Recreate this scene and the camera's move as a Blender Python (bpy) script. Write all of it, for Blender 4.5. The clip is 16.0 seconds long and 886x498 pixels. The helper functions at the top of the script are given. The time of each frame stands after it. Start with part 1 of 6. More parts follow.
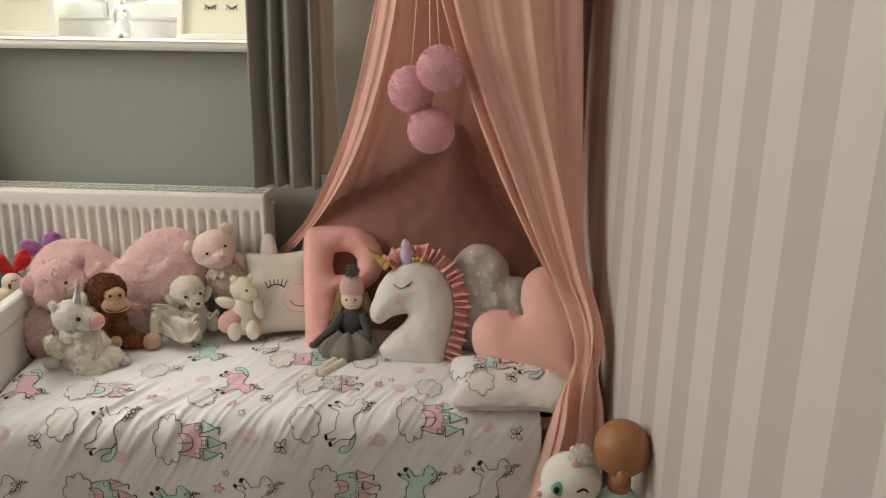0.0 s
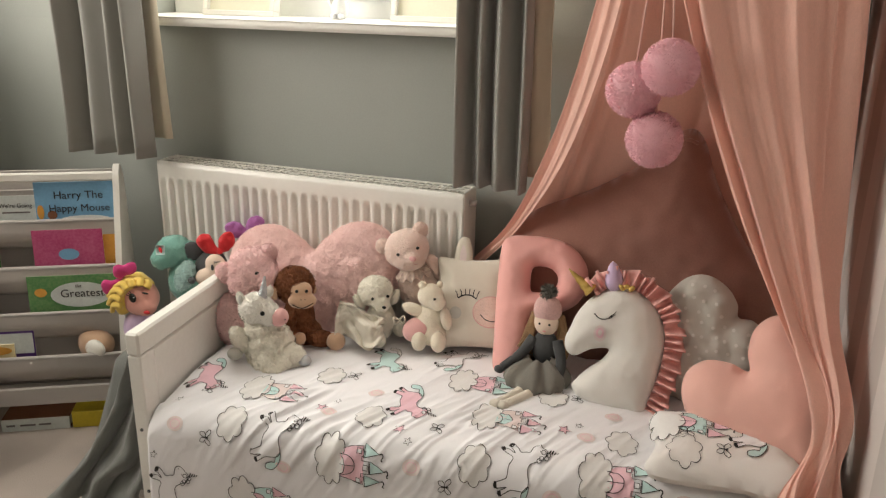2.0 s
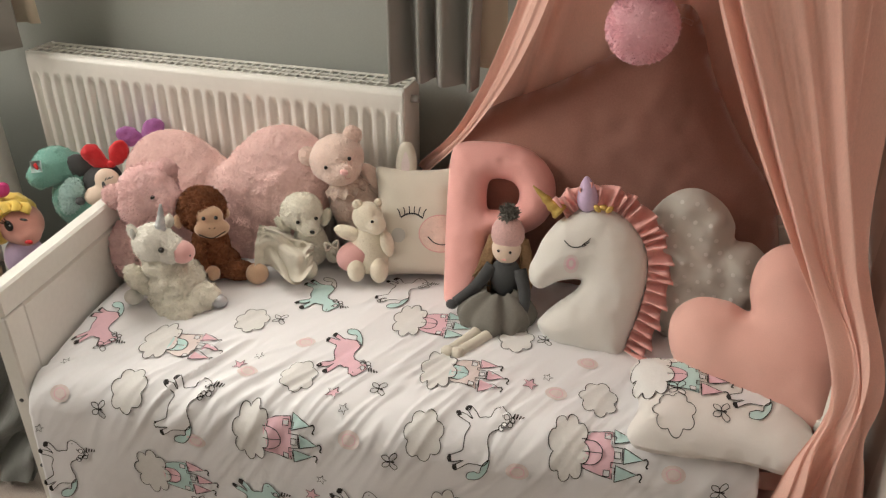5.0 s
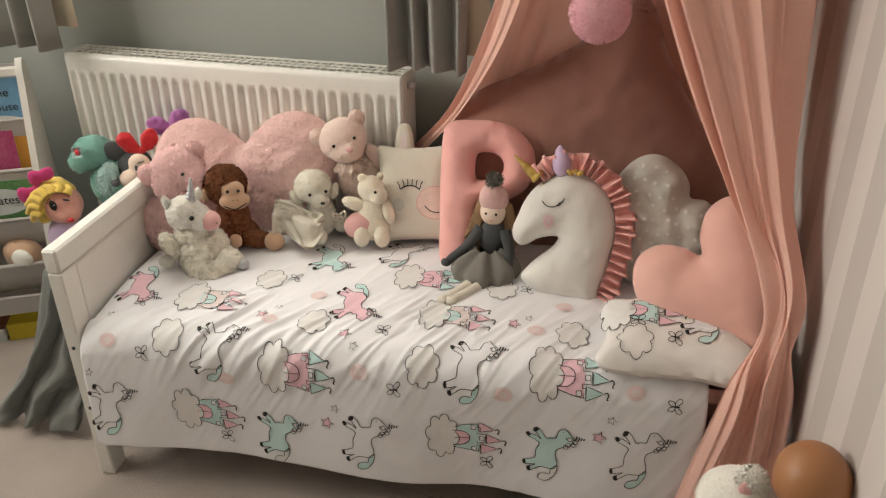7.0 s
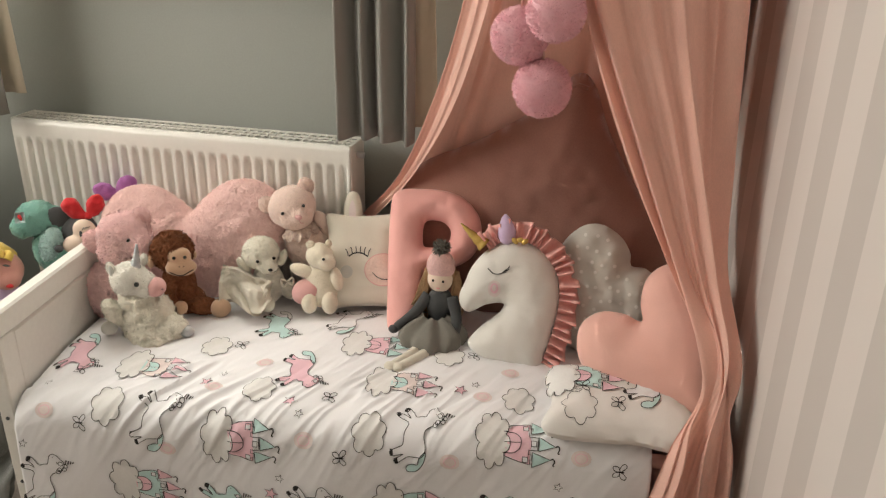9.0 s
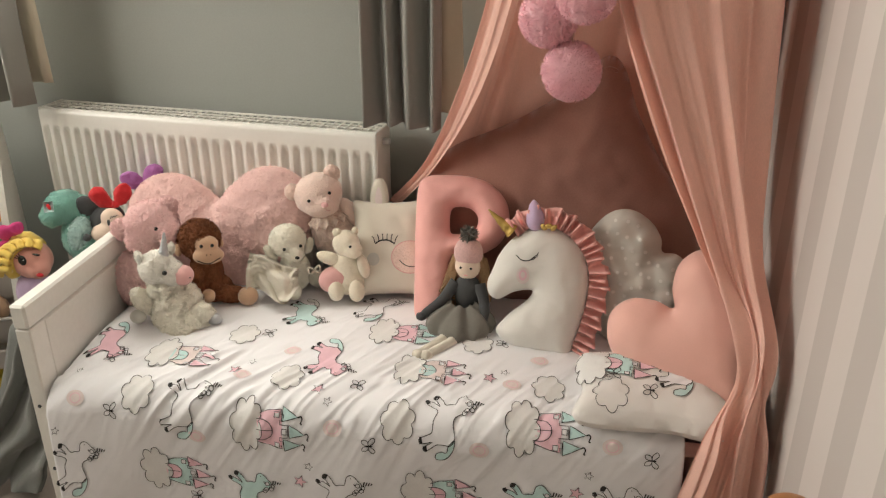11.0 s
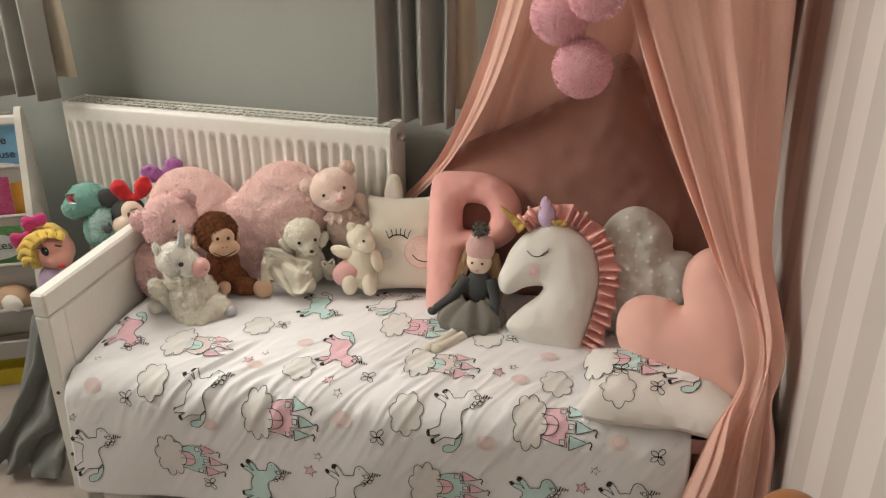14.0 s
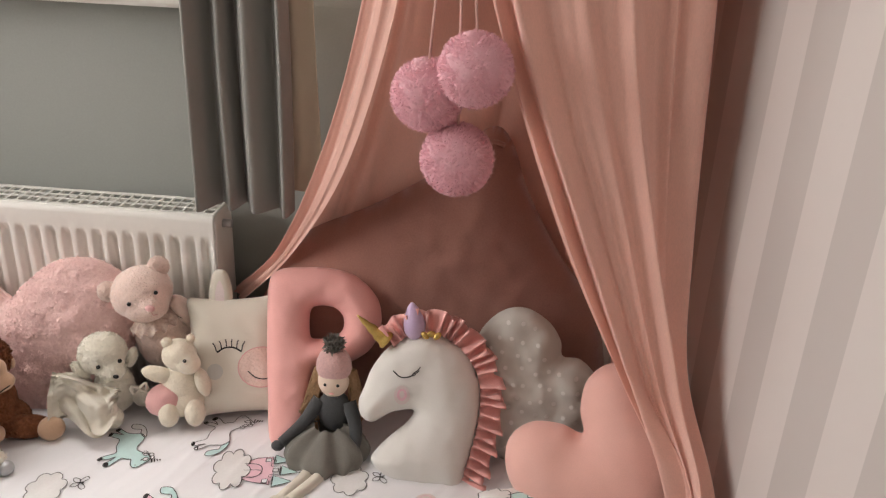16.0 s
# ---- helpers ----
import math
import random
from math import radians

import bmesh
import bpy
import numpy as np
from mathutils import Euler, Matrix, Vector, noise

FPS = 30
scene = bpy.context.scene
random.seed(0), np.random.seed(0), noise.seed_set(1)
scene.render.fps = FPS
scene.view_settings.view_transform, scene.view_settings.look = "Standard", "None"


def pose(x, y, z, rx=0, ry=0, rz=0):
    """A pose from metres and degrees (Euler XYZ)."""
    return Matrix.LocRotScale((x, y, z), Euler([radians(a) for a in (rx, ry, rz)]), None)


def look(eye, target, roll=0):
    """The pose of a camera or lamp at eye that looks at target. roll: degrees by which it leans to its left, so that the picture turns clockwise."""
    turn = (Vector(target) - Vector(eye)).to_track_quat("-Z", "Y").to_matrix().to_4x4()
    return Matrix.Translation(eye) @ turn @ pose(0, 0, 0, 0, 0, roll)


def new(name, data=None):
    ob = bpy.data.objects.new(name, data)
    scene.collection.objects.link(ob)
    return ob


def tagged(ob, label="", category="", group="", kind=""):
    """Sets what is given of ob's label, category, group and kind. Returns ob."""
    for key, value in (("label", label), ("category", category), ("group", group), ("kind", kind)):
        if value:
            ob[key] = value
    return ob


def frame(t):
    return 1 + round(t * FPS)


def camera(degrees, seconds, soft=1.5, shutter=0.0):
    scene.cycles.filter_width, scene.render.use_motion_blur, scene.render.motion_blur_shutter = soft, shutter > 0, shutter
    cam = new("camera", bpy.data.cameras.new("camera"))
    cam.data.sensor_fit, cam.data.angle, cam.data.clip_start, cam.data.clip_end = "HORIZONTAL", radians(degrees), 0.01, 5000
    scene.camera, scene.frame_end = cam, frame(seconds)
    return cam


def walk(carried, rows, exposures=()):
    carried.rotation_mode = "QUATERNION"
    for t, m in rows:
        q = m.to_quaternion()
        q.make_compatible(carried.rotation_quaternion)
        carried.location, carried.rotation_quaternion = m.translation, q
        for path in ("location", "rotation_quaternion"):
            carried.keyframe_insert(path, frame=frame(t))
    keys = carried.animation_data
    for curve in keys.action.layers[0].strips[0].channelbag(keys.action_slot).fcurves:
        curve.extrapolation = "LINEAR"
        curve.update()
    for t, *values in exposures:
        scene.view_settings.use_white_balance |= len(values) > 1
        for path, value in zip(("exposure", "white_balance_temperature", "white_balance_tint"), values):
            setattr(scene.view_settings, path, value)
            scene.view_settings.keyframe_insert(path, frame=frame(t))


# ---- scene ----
cam = camera(57.5, 16.0, soft=1.25)
PATH = [
    (0, (-0.462, -2.353, 1.323), (-0.566, -0.434, 0.768), 0.9),
    (0.5, (-0.467, -2.333, 1.332), (-0.671, -0.434, 0.737), 1.3),
    (1, (-0.416, -2.261, 1.35), (-0.833, -0.404, 0.735), 1.9),
    (1.5, (-0.394, -2.198, 1.339), (-0.932, -0.375, 0.715), 1.6),
    (2, (-0.426, -2.054, 1.359), (-1.094, -0.279, 0.724), 0.9),
    (2.5, (-0.494, -1.928, 1.371), (-1.33, -0.226, 0.736), 0.6),
    (3, (-0.51, -1.853, 1.366), (-1.492, -0.238, 0.712), 0.7),
    (3.5, (-0.505, -1.726, 1.37), (-1.533, -0.164, 0.662), 1.6),
    (4, (-0.478, -1.612, 1.374), (-1.418, -0.036, 0.577), 2.7),
    (4.5, (-0.49, -1.601, 1.381), (-1.272, 0.018, 0.505), 2.0),
    (5, (-0.523, -1.686, 1.362), (-1.04, -0.014, 0.394), 0.3),
    (7.5, (-0.417, -1.944, 1.385), (-0.942, -0.242, 0.474), -1.1),
    (8, (-0.431, -1.951, 1.399), (-0.885, -0.181, 0.584), 0.1),
    (8.5, (-0.415, -1.95, 1.388), (-0.839, -0.16, 0.603), 1.1),
    (11, (-0.432, -1.935, 1.374), (-0.912, -0.173, 0.559), -0.0),
    (11.5, (-0.398, -1.924, 1.374), (-0.87, -0.175, 0.525), -0.2),
    (12, (-0.415, -1.889, 1.376), (-0.912, -0.166, 0.491), -0.6),
    (12.5, (-0.429, -1.889, 1.364), (-0.944, -0.177, 0.467), -0.5),
    (13, (-0.42, -1.925, 1.362), (-0.941, -0.214, 0.467), -0.4),
    (13.5, (-0.407, -1.947, 1.364), (-0.935, -0.235, 0.475), -0.3),
    (14, (-0.399, -1.945, 1.371), (-0.937, -0.2, 0.555), -0.1),
    (14.5, (-0.416, -1.864, 1.389), (-0.912, -0.072, 0.652), 0.5),
    (15, (-0.436, -1.727, 1.415), (-0.868, 0.106, 0.74), 1.2),
    (15.5, (-0.496, -1.639, 1.423), (-0.799, 0.219, 0.747), 2.0),
    (16, (-0.533, -1.576, 1.425), (-0.663, 0.255, 0.63), 2.6),
]
walk(cam, [(t, look(eye, target, roll)) for t, eye, target, roll in PATH],
     exposures=[(0, -0.70, 6650, 9), (1, -0.48, 6650, 10), (2.2, -0.42, 6650, 11), (3.5, -0.38, 6650, 12), (4.4, -0.34, 6650, 11), (5, -0.42, 6650, 11), (8, -0.36, 6700, 10), (13, -0.34, 6700, 10), (15, -0.46, 6550, 11), (16, -0.42, 6350, 16)])

# ---- daylight ----
world = bpy.data.worlds.new("sky")
scene.world = world
world.use_nodes = True
wn = world.node_tree
sky = wn.nodes.new("ShaderNodeTexSky")
sky.sky_type = "NISHITA"
sky.sun_disc = False
sky.sun_elevation = radians(38)
sky.sun_rotation = radians(200)
wn.nodes["Background"].inputs[1].default_value = 0.12
wn.links.new(sky.outputs[0], wn.nodes["Background"].inputs[0])
sun_data = bpy.data.lights.new("sun", "SUN")
sun_data.energy, sun_data.angle, sun_data.color = 0.8, radians(12), (1.0, 0.95, 0.88)
sun = new("sun", sun_data)
sun.matrix_world = look((3, -6, 6), (0, 0, 0))


def window_light(name, eye, target, w, h, watts, color, spread=180):
    """Sky light that enters by a window's opening; a deep reveal narrows its spread."""
    d = bpy.data.lights.new(name, "AREA")
    d.shape, d.size, d.size_y, d.energy, d.color, d.spread = "RECTANGLE", w, h, watts, color, radians(spread)
    ob = new(name, d)
    ob.matrix_world = look(eye, target)
    return ob


window_light("window_light", (-1.62, 0.12, 1.72), (-1.45, -1.2, 0.9), 1.05, 0.85, 26, (1.0, 0.985, 0.90))
window_light("side_window_light", (-3.06, -1.20, 1.70), (0, -1.20, 0.75), 1.6, 0.9, 55, (1.0, 0.955, 0.86))

# ---- materials ----


def nodes_of(name):
    m = bpy.data.materials.new(name)
    m.use_nodes = True
    return m, m.node_tree, m.node_tree.nodes["Principled BSDF"]


def surface(name, color, rough=0.8, vary=0.10, big=3.0, fine=180.0, bump=0.25, depth=0.001, sheen=0.0, metal=0.0, stretch=(1, 1, 1), second=None, amount=0.5, spec=0.3):
    """A matte surface with stains at a large scale and grain and relief at a fine one, in metres."""
    m, t, b = nodes_of(name)
    co = t.nodes.new("ShaderNodeTexCoord")
    mp = t.nodes.new("ShaderNodeMapping")
    mp.inputs["Scale"].default_value = stretch
    t.links.new(co.outputs["Object"], mp.inputs[0])
    n1 = t.nodes.new("ShaderNodeTexNoise")
    n1.inputs["Scale"].default_value, n1.inputs["Detail"].default_value = big, 4
    n2 = t.nodes.new("ShaderNodeTexNoise")
    n2.inputs["Scale"].default_value, n2.inputs["Detail"].default_value = fine, 3
    for n in (n1, n2):
        t.links.new(mp.outputs[0], n.inputs["Vector"])
    add = t.nodes.new("ShaderNodeMath")
    add.operation = "ADD"
    t.links.new(n1.outputs[0], add.inputs[0])
    t.links.new(n2.outputs[0], add.inputs[1])
    ramp = t.nodes.new("ShaderNodeValToRGB")
    lo = [max(0.0, c * (1 - vary)) for c in color]
    hi = [min(1.0, c * (1 + vary)) for c in color]
    if second:
        hi = [c + (s - c) * amount for c, s in zip(color, second)]
    ramp.color_ramp.elements[0].position, ramp.color_ramp.elements[1].position = 0.3, 0.7
    ramp.color_ramp.elements[0].color, ramp.color_ramp.elements[1].color = (*lo, 1), (*hi, 1)
    half = t.nodes.new("ShaderNodeMath")
    half.operation = "MULTIPLY"
    half.inputs[1].default_value = 0.5
    t.links.new(add.outputs[0], half.inputs[0])
    t.links.new(half.outputs[0], ramp.inputs[0])
    t.links.new(ramp.outputs[0], b.inputs["Base Color"])
    bp = t.nodes.new("ShaderNodeBump")
    bp.inputs["Strength"].default_value, bp.inputs["Distance"].default_value = bump, depth
    t.links.new(n2.outputs[0], bp.inputs["Height"])
    t.links.new(bp.outputs[0], b.inputs["Normal"])
    b.inputs["Roughness"].default_value = rough
    b.inputs["Metallic"].default_value = metal
    b.inputs["Sheen Weight"].default_value = sheen
    b.inputs["Specular IOR Level"].default_value = spec
    return m


M_WALL = surface("grey_wall_paint", (0.375, 0.392, 0.362), 0.75, 0.05, 1.5, 220, 0.15, 0.0008)
M_CEIL = surface("ceiling_paint", (0.62, 0.61, 0.59), 0.9, 0.03)
M_CARPET = surface("carpet_pile", (0.52, 0.44, 0.39), 0.95, 0.18, 6, 320, 0.9, 0.006, 0.3)
M_WHITE = surface("white_satin_paint", (0.80, 0.78, 0.73), 0.38, 0.04, 2, 90, 0.06, 0.0006, spec=0.45)
M_RAD = surface("radiator_enamel", (0.82, 0.80, 0.75), 0.32, 0.03, 2, 60, 0.03, 0.0004, spec=0.5)
M_UPVC = surface("white_upvc", (0.85, 0.86, 0.85), 0.3, 0.02, 2, 60, 0.02)
M_CURT = surface("grey_curtain_cloth", (0.255, 0.248, 0.228), 0.85, 0.10, 4, 700, 0.4, 0.0006, 0.25)
M_LINING = surface("cream_lining", (0.62, 0.56, 0.44), 0.85, 0.06, 4, 600, 0.3, 0.0005)
M_CANOPY = surface("peach_muslin", (0.90, 0.57, 0.48), 0.9, 0.10, 9, 500, 0.6, 0.0008, 0.3, stretch=(1, 1, 0.35))


def let_through(m, color, share):
    """Thin cloth and loose yarn pass some light on."""
    t = m.node_tree
    thin = t.nodes.new("ShaderNodeBsdfTranslucent")
    thin.inputs[0].default_value = (*color, 1)
    mix = t.nodes.new("ShaderNodeMixShader")
    mix.inputs[0].default_value = share
    t.links.new(t.nodes["Principled BSDF"].outputs[0], mix.inputs[1])
    t.links.new(thin.outputs[0], mix.inputs[2])
    t.links.new(mix.outputs[0], t.nodes["Material Output"].inputs[0])


let_through(M_CANOPY, (0.93, 0.55, 0.44), 0.21)
M_DUVET = surface("white_cotton", (0.86, 0.85, 0.87), 0.8, 0.03, 5, 800, 0.25, 0.0005, 0.15)
M_SHEET = surface("pink_sheet_cotton", (0.72, 0.50, 0.46), 0.85, 0.06, 5, 700, 0.3, 0.0005)
M_MATT = surface("mattress_ticking", (0.55, 0.53, 0.50), 0.85, 0.06, 5, 500, 0.3)
M_COTP = surface("pillowcase_cotton", (0.80, 0.765, 0.735), 0.85, 0.04, 5, 700, 0.3, 0.0006, 0.2)
M_P = surface("coral_velour", (0.90, 0.46, 0.42), 0.85, 0.07, 8, 500, 0.4, 0.0008, 0.2)
M_HEART = surface("peach_linen", (0.83, 0.48, 0.41), 0.9, 0.07, 10, 700, 0.5, 0.0008, 0.25)
M_RUFF = surface("coral_satin", (0.92, 0.48, 0.44), 0.6, 0.10, 14, 400, 0.3, 0.0006, 0.3)
M_UNI = surface("ivory_fleece", (0.78, 0.755, 0.71), 0.95, 0.04, 10, 600, 0.6, 0.001, 0.4)
M_CREAM = surface("cream_fleece", (0.74, 0.69, 0.59), 0.95, 0.06, 10, 600, 0.6, 0.001, 0.4)
M_LILAC = surface("lilac_satin", (0.62, 0.47, 0.68), 0.5, 0.08, 12, 300, 0.2, 0.0005, 0.3)
M_GOLD = surface("gold_foil_cloth", (0.62, 0.43, 0.13), 0.35, 0.2, 25, 300, 0.4, 0.001, metal=0.7)
M_SILVER = surface("silver_cloth", (0.55, 0.56, 0.58), 0.4, 0.12, 25, 300, 0.4, 0.001, metal=0.5)
M_VELVET = surface("dusty_rose_velvet", (0.33, 0.16, 0.122), 0.8, 0.16, 5, 350, 0.4, 0.001, 0.5)
M_CLOUD = surface("grey_jersey", (0.60, 0.59, 0.54), 0.9, 0.06, 9, 700, 0.5, 0.0008, 0.2)
M_DOT = surface("white_dot_print", (0.78, 0.77, 0.73), 0.85, 0.03)
M_FURPINK = surface("pink_long_fur", (0.97, 0.655, 0.62), 0.95, 0.12, 22, 130, 0.6, 0.005, 0.12)
M_FURROSE = surface("rose_fur", (0.95, 0.65, 0.64), 0.95, 0.08, 24, 180, 0.5, 0.003, 0.12)
M_POM = surface("pink_yarn", (1.0, 0.63, 0.69), 0.9, 0.08, 30, 300, 0.4, 0.002, 0.0)
let_through(M_POM, (1.0, 0.62, 0.68), 0.25)
M_FURCREAM = surface("cream_fur", (0.88, 0.84, 0.73), 0.95, 0.08, 30, 140, 0.6, 0.005, 0.5)
M_FURWHITE = surface("white_fur", (0.90, 0.87, 0.80), 0.95, 0.05, 30, 200, 0.6, 0.003, 0.5)
M_FURLAMB = surface("ivory_lamb_fur", (0.88, 0.80, 0.66), 0.95, 0.06, 30, 200, 0.6, 0.003, 0.5)
M_FURBEIGE = surface("beige_pink_plush", (0.88, 0.68, 0.60), 0.95, 0.08, 24, 200, 0.9, 0.004, 0.5)
M_FURBROWN = surface("brown_fur", (0.27, 0.10, 0.045), 0.95, 0.35, 30, 130, 1.0, 0.012, 0.0)
M_TAN = surface("tan_plush", (0.64, 0.42, 0.28), 0.9, 0.08, 20, 400, 0.5, 0.001, 0.4)
M_NOSE = surface("pink_nose_plush", (0.78, 0.44, 0.42), 0.9, 0.06, 20, 400, 0.4, 0.001, 0.4)
M_BLACK = surface("black_glossy_bead", (0.012, 0.011, 0.010), 0.25, 0.1, spec=0.5)
M_INK = surface("black_print_ink", (0.035, 0.032, 0.032), 0.8, 0.1, 40, 300, 0.1)
M_INKSOFT = surface("grey_print_ink", (0.16, 0.145, 0.14), 0.8, 0.1, 40, 300, 0.1)
M_PRPINK = surface("pink_print", (0.86, 0.56, 0.63), 0.82, 0.06, 30, 300, 0.1)
M_PRPALE = surface("pale_pink_print", (0.80, 0.69, 0.67), 0.82, 0.06, 30, 300, 0.1)
M_PRMINT = surface("mint_print", (0.58, 0.78, 0.76), 0.82, 0.06, 30, 300, 0.1)
M_PRGREY = surface("pale_grey_print", (0.79, 0.775, 0.76), 0.82, 0.05, 30, 300, 0.1)
M_GREYWOOL = surface("charcoal_wool", (0.075, 0.077, 0.080), 0.95, 0.15, 20, 500, 0.6, 0.001, 0.2)
M_SKIRT = surface("grey_gauze", (0.20, 0.188, 0.165), 0.95, 0.15, 20, 500, 0.6, 0.001, 0.2)
M_SKIN = surface("doll_cotton", (0.84, 0.67, 0.55), 0.85, 0.05, 20, 600, 0.3)
M_HAT = surface("rose_knit", (0.70, 0.44, 0.42), 0.95, 0.15, 20, 260, 0.8, 0.002, 0.3)
M_HAIR = surface("brown_yarn", (0.36, 0.22, 0.12), 0.9, 0.25, 15, 250, 0.8, 0.002)
M_VINYL = surface("tan_vinyl", (0.37, 0.165, 0.07), 0.42, 0.04, 6, 200, 0.08, 0.0004, spec=0.45)
M_TEAL = surface("teal_plush", (0.24, 0.50, 0.43), 0.9, 0.14, 25, 350, 0.7, 0.002, 0.5)
M_RED = surface("red_satin", (0.62, 0.018, 0.025), 0.5, 0.12, 15, 300, 0.3, 0.001, 0.3)
M_PURPLE = surface("purple_plush", (0.42, 0.15, 0.42), 0.9, 0.14, 25, 350, 0.7, 0.002, 0.5)
M_YELLOW = surface("yellow_felt", (0.82, 0.58, 0.13), 0.9, 0.10, 20, 400, 0.5, 0.001, 0.3)
M_MAGENTA = surface("magenta_felt", (0.58, 0.045, 0.20), 0.85, 0.12, 20, 400, 0.5, 0.001, 0.3)
M_PEACHFACE = surface("peach_felt", (0.75, 0.36, 0.30), 0.85, 0.06, 20, 400, 0.4, 0.001, 0.3)
M_BLANKET = surface("grey_fleece_throw", (0.17, 0.175, 0.165), 0.95, 0.12, 10, 350, 0.7, 0.002, 0.4)
M_CUSHION = surface("grey_velvet", (0.25, 0.25, 0.23), 0.85, 0.14, 5, 400, 0.5, 0.001, 0.5)
M_STRING = surface("pink_cord", (0.80, 0.52, 0.46), 0.9, 0.1, 40, 500, 0.5)
M_PAPER = surface("book_pages", (0.72, 0.68, 0.58), 0.9, 0.08, 10, 500, 0.4, stretch=(1, 1, 6))
M_CERAMIC = surface("white_ceramic", (0.82, 0.83, 0.84), 0.25, 0.03, spec=0.5)
M_FRAMEART = surface("cream_art_paper", (0.80, 0.78, 0.64), 0.7, 0.03)
M_SLING = surface("sling_canvas", (0.50, 0.465, 0.44), 0.9, 0.06, 5, 500, 0.4, 0.0006)
M_SILVERMET = surface("brushed_metal", (0.6, 0.6, 0.6), 0.35, 0.08, metal=0.9)


def wallpaper(name):
    """Wide vertical stripes of two near tones, along y, printed on matt paper."""
    m, t, b = nodes_of(name)
    g = t.nodes.new("ShaderNodeTexCoord")
    sep = t.nodes.new("ShaderNodeSeparateXYZ")
    t.links.new(g.outputs["Object"], sep.inputs[0])

    def op(kind, a, v):
        n = t.nodes.new("ShaderNodeMath")
        n.operation = kind
        t.links.new(a, n.inputs[0])
        n.inputs[1].default_value = v
        return n.outputs[0]

    cyc = op("FRACT", op("MULTIPLY", op("ADD", sep.outputs[1], STRIPE_AT), 1 / (2 * STRIPE)), 0)
    edge = op("GREATER_THAN", cyc, 0.5)
    noi = t.nodes.new("ShaderNodeTexNoise")
    noi.inputs["Scale"].default_value, noi.inputs["Detail"].default_value = 260, 3
    t.links.new(g.outputs["Object"], noi.inputs["Vector"])
    mix = t.nodes.new("ShaderNodeMix")
    mix.data_type = "RGBA"
    t.links.new(edge, mix.inputs["Factor"])
    mix.inputs[6].default_value, mix.inputs[7].default_value = (0.63, 0.578, 0.55, 1), (0.51, 0.466, 0.442, 1)
    t.links.new(mix.outputs[2], b.inputs["Base Color"])
    bp = t.nodes.new("ShaderNodeBump")
    bp.inputs["Strength"].default_value, bp.inputs["Distance"].default_value = 0.12, 0.0006
    t.links.new(noi.outputs[0], bp.inputs["Height"])
    t.links.new(bp.outputs[0], b.inputs["Normal"])
    rr = op("ADD", op("MULTIPLY", edge, 0.08), 0.5)
    t.links.new(rr, b.inputs["Roughness"])
    b.inputs["Specular IOR Level"].default_value = 0.35
    return m


STRIPE = 0.0878
STRIPE_AT = 0.6897 + 40 * STRIPE
M_STRIPE = wallpaper("striped_wallpaper")


def garden(name):
    """Bright, out-of-focus greenery and sky beyond the panes; emission stands in for daylight."""
    m, t, b = nodes_of(name)
    co = t.nodes.new("ShaderNodeTexCoord")
    n = t.nodes.new("ShaderNodeTexNoise")
    n.inputs["Scale"].default_value = 1.3
    t.links.new(co.outputs["Object"], n.inputs["Vector"])
    ramp = t.nodes.new("ShaderNodeValToRGB")
    ramp.color_ramp.elements[0].position, ramp.color_ramp.elements[0].color = 0.35, (0.22, 0.36, 0.12, 1)
    ramp.color_ramp.elements[1].position, ramp.color_ramp.elements[1].color = 0.65, (0.85, 0.95, 0.62, 1)
    t.links.new(n.outputs[0], ramp.inputs[0])
    t.links.new(ramp.outputs[0], b.inputs["Emission Color"])
    b.inputs["Emission Strength"].default_value = 1.3
    b.inputs["Base Color"].default_value = (0.1, 0.15, 0.06, 1)
    return m


M_GARDEN = garden("garden_distance")
M_GLASS, _t, _b = nodes_of("window_glass")
_b.inputs["Transmission Weight"].default_value = 1.0
_b.inputs["Roughness"].default_value = 0.0
_b.inputs["IOR"].default_value = 1.1

# ---- mesh tools ----
RNG = np.random.default_rng(7)


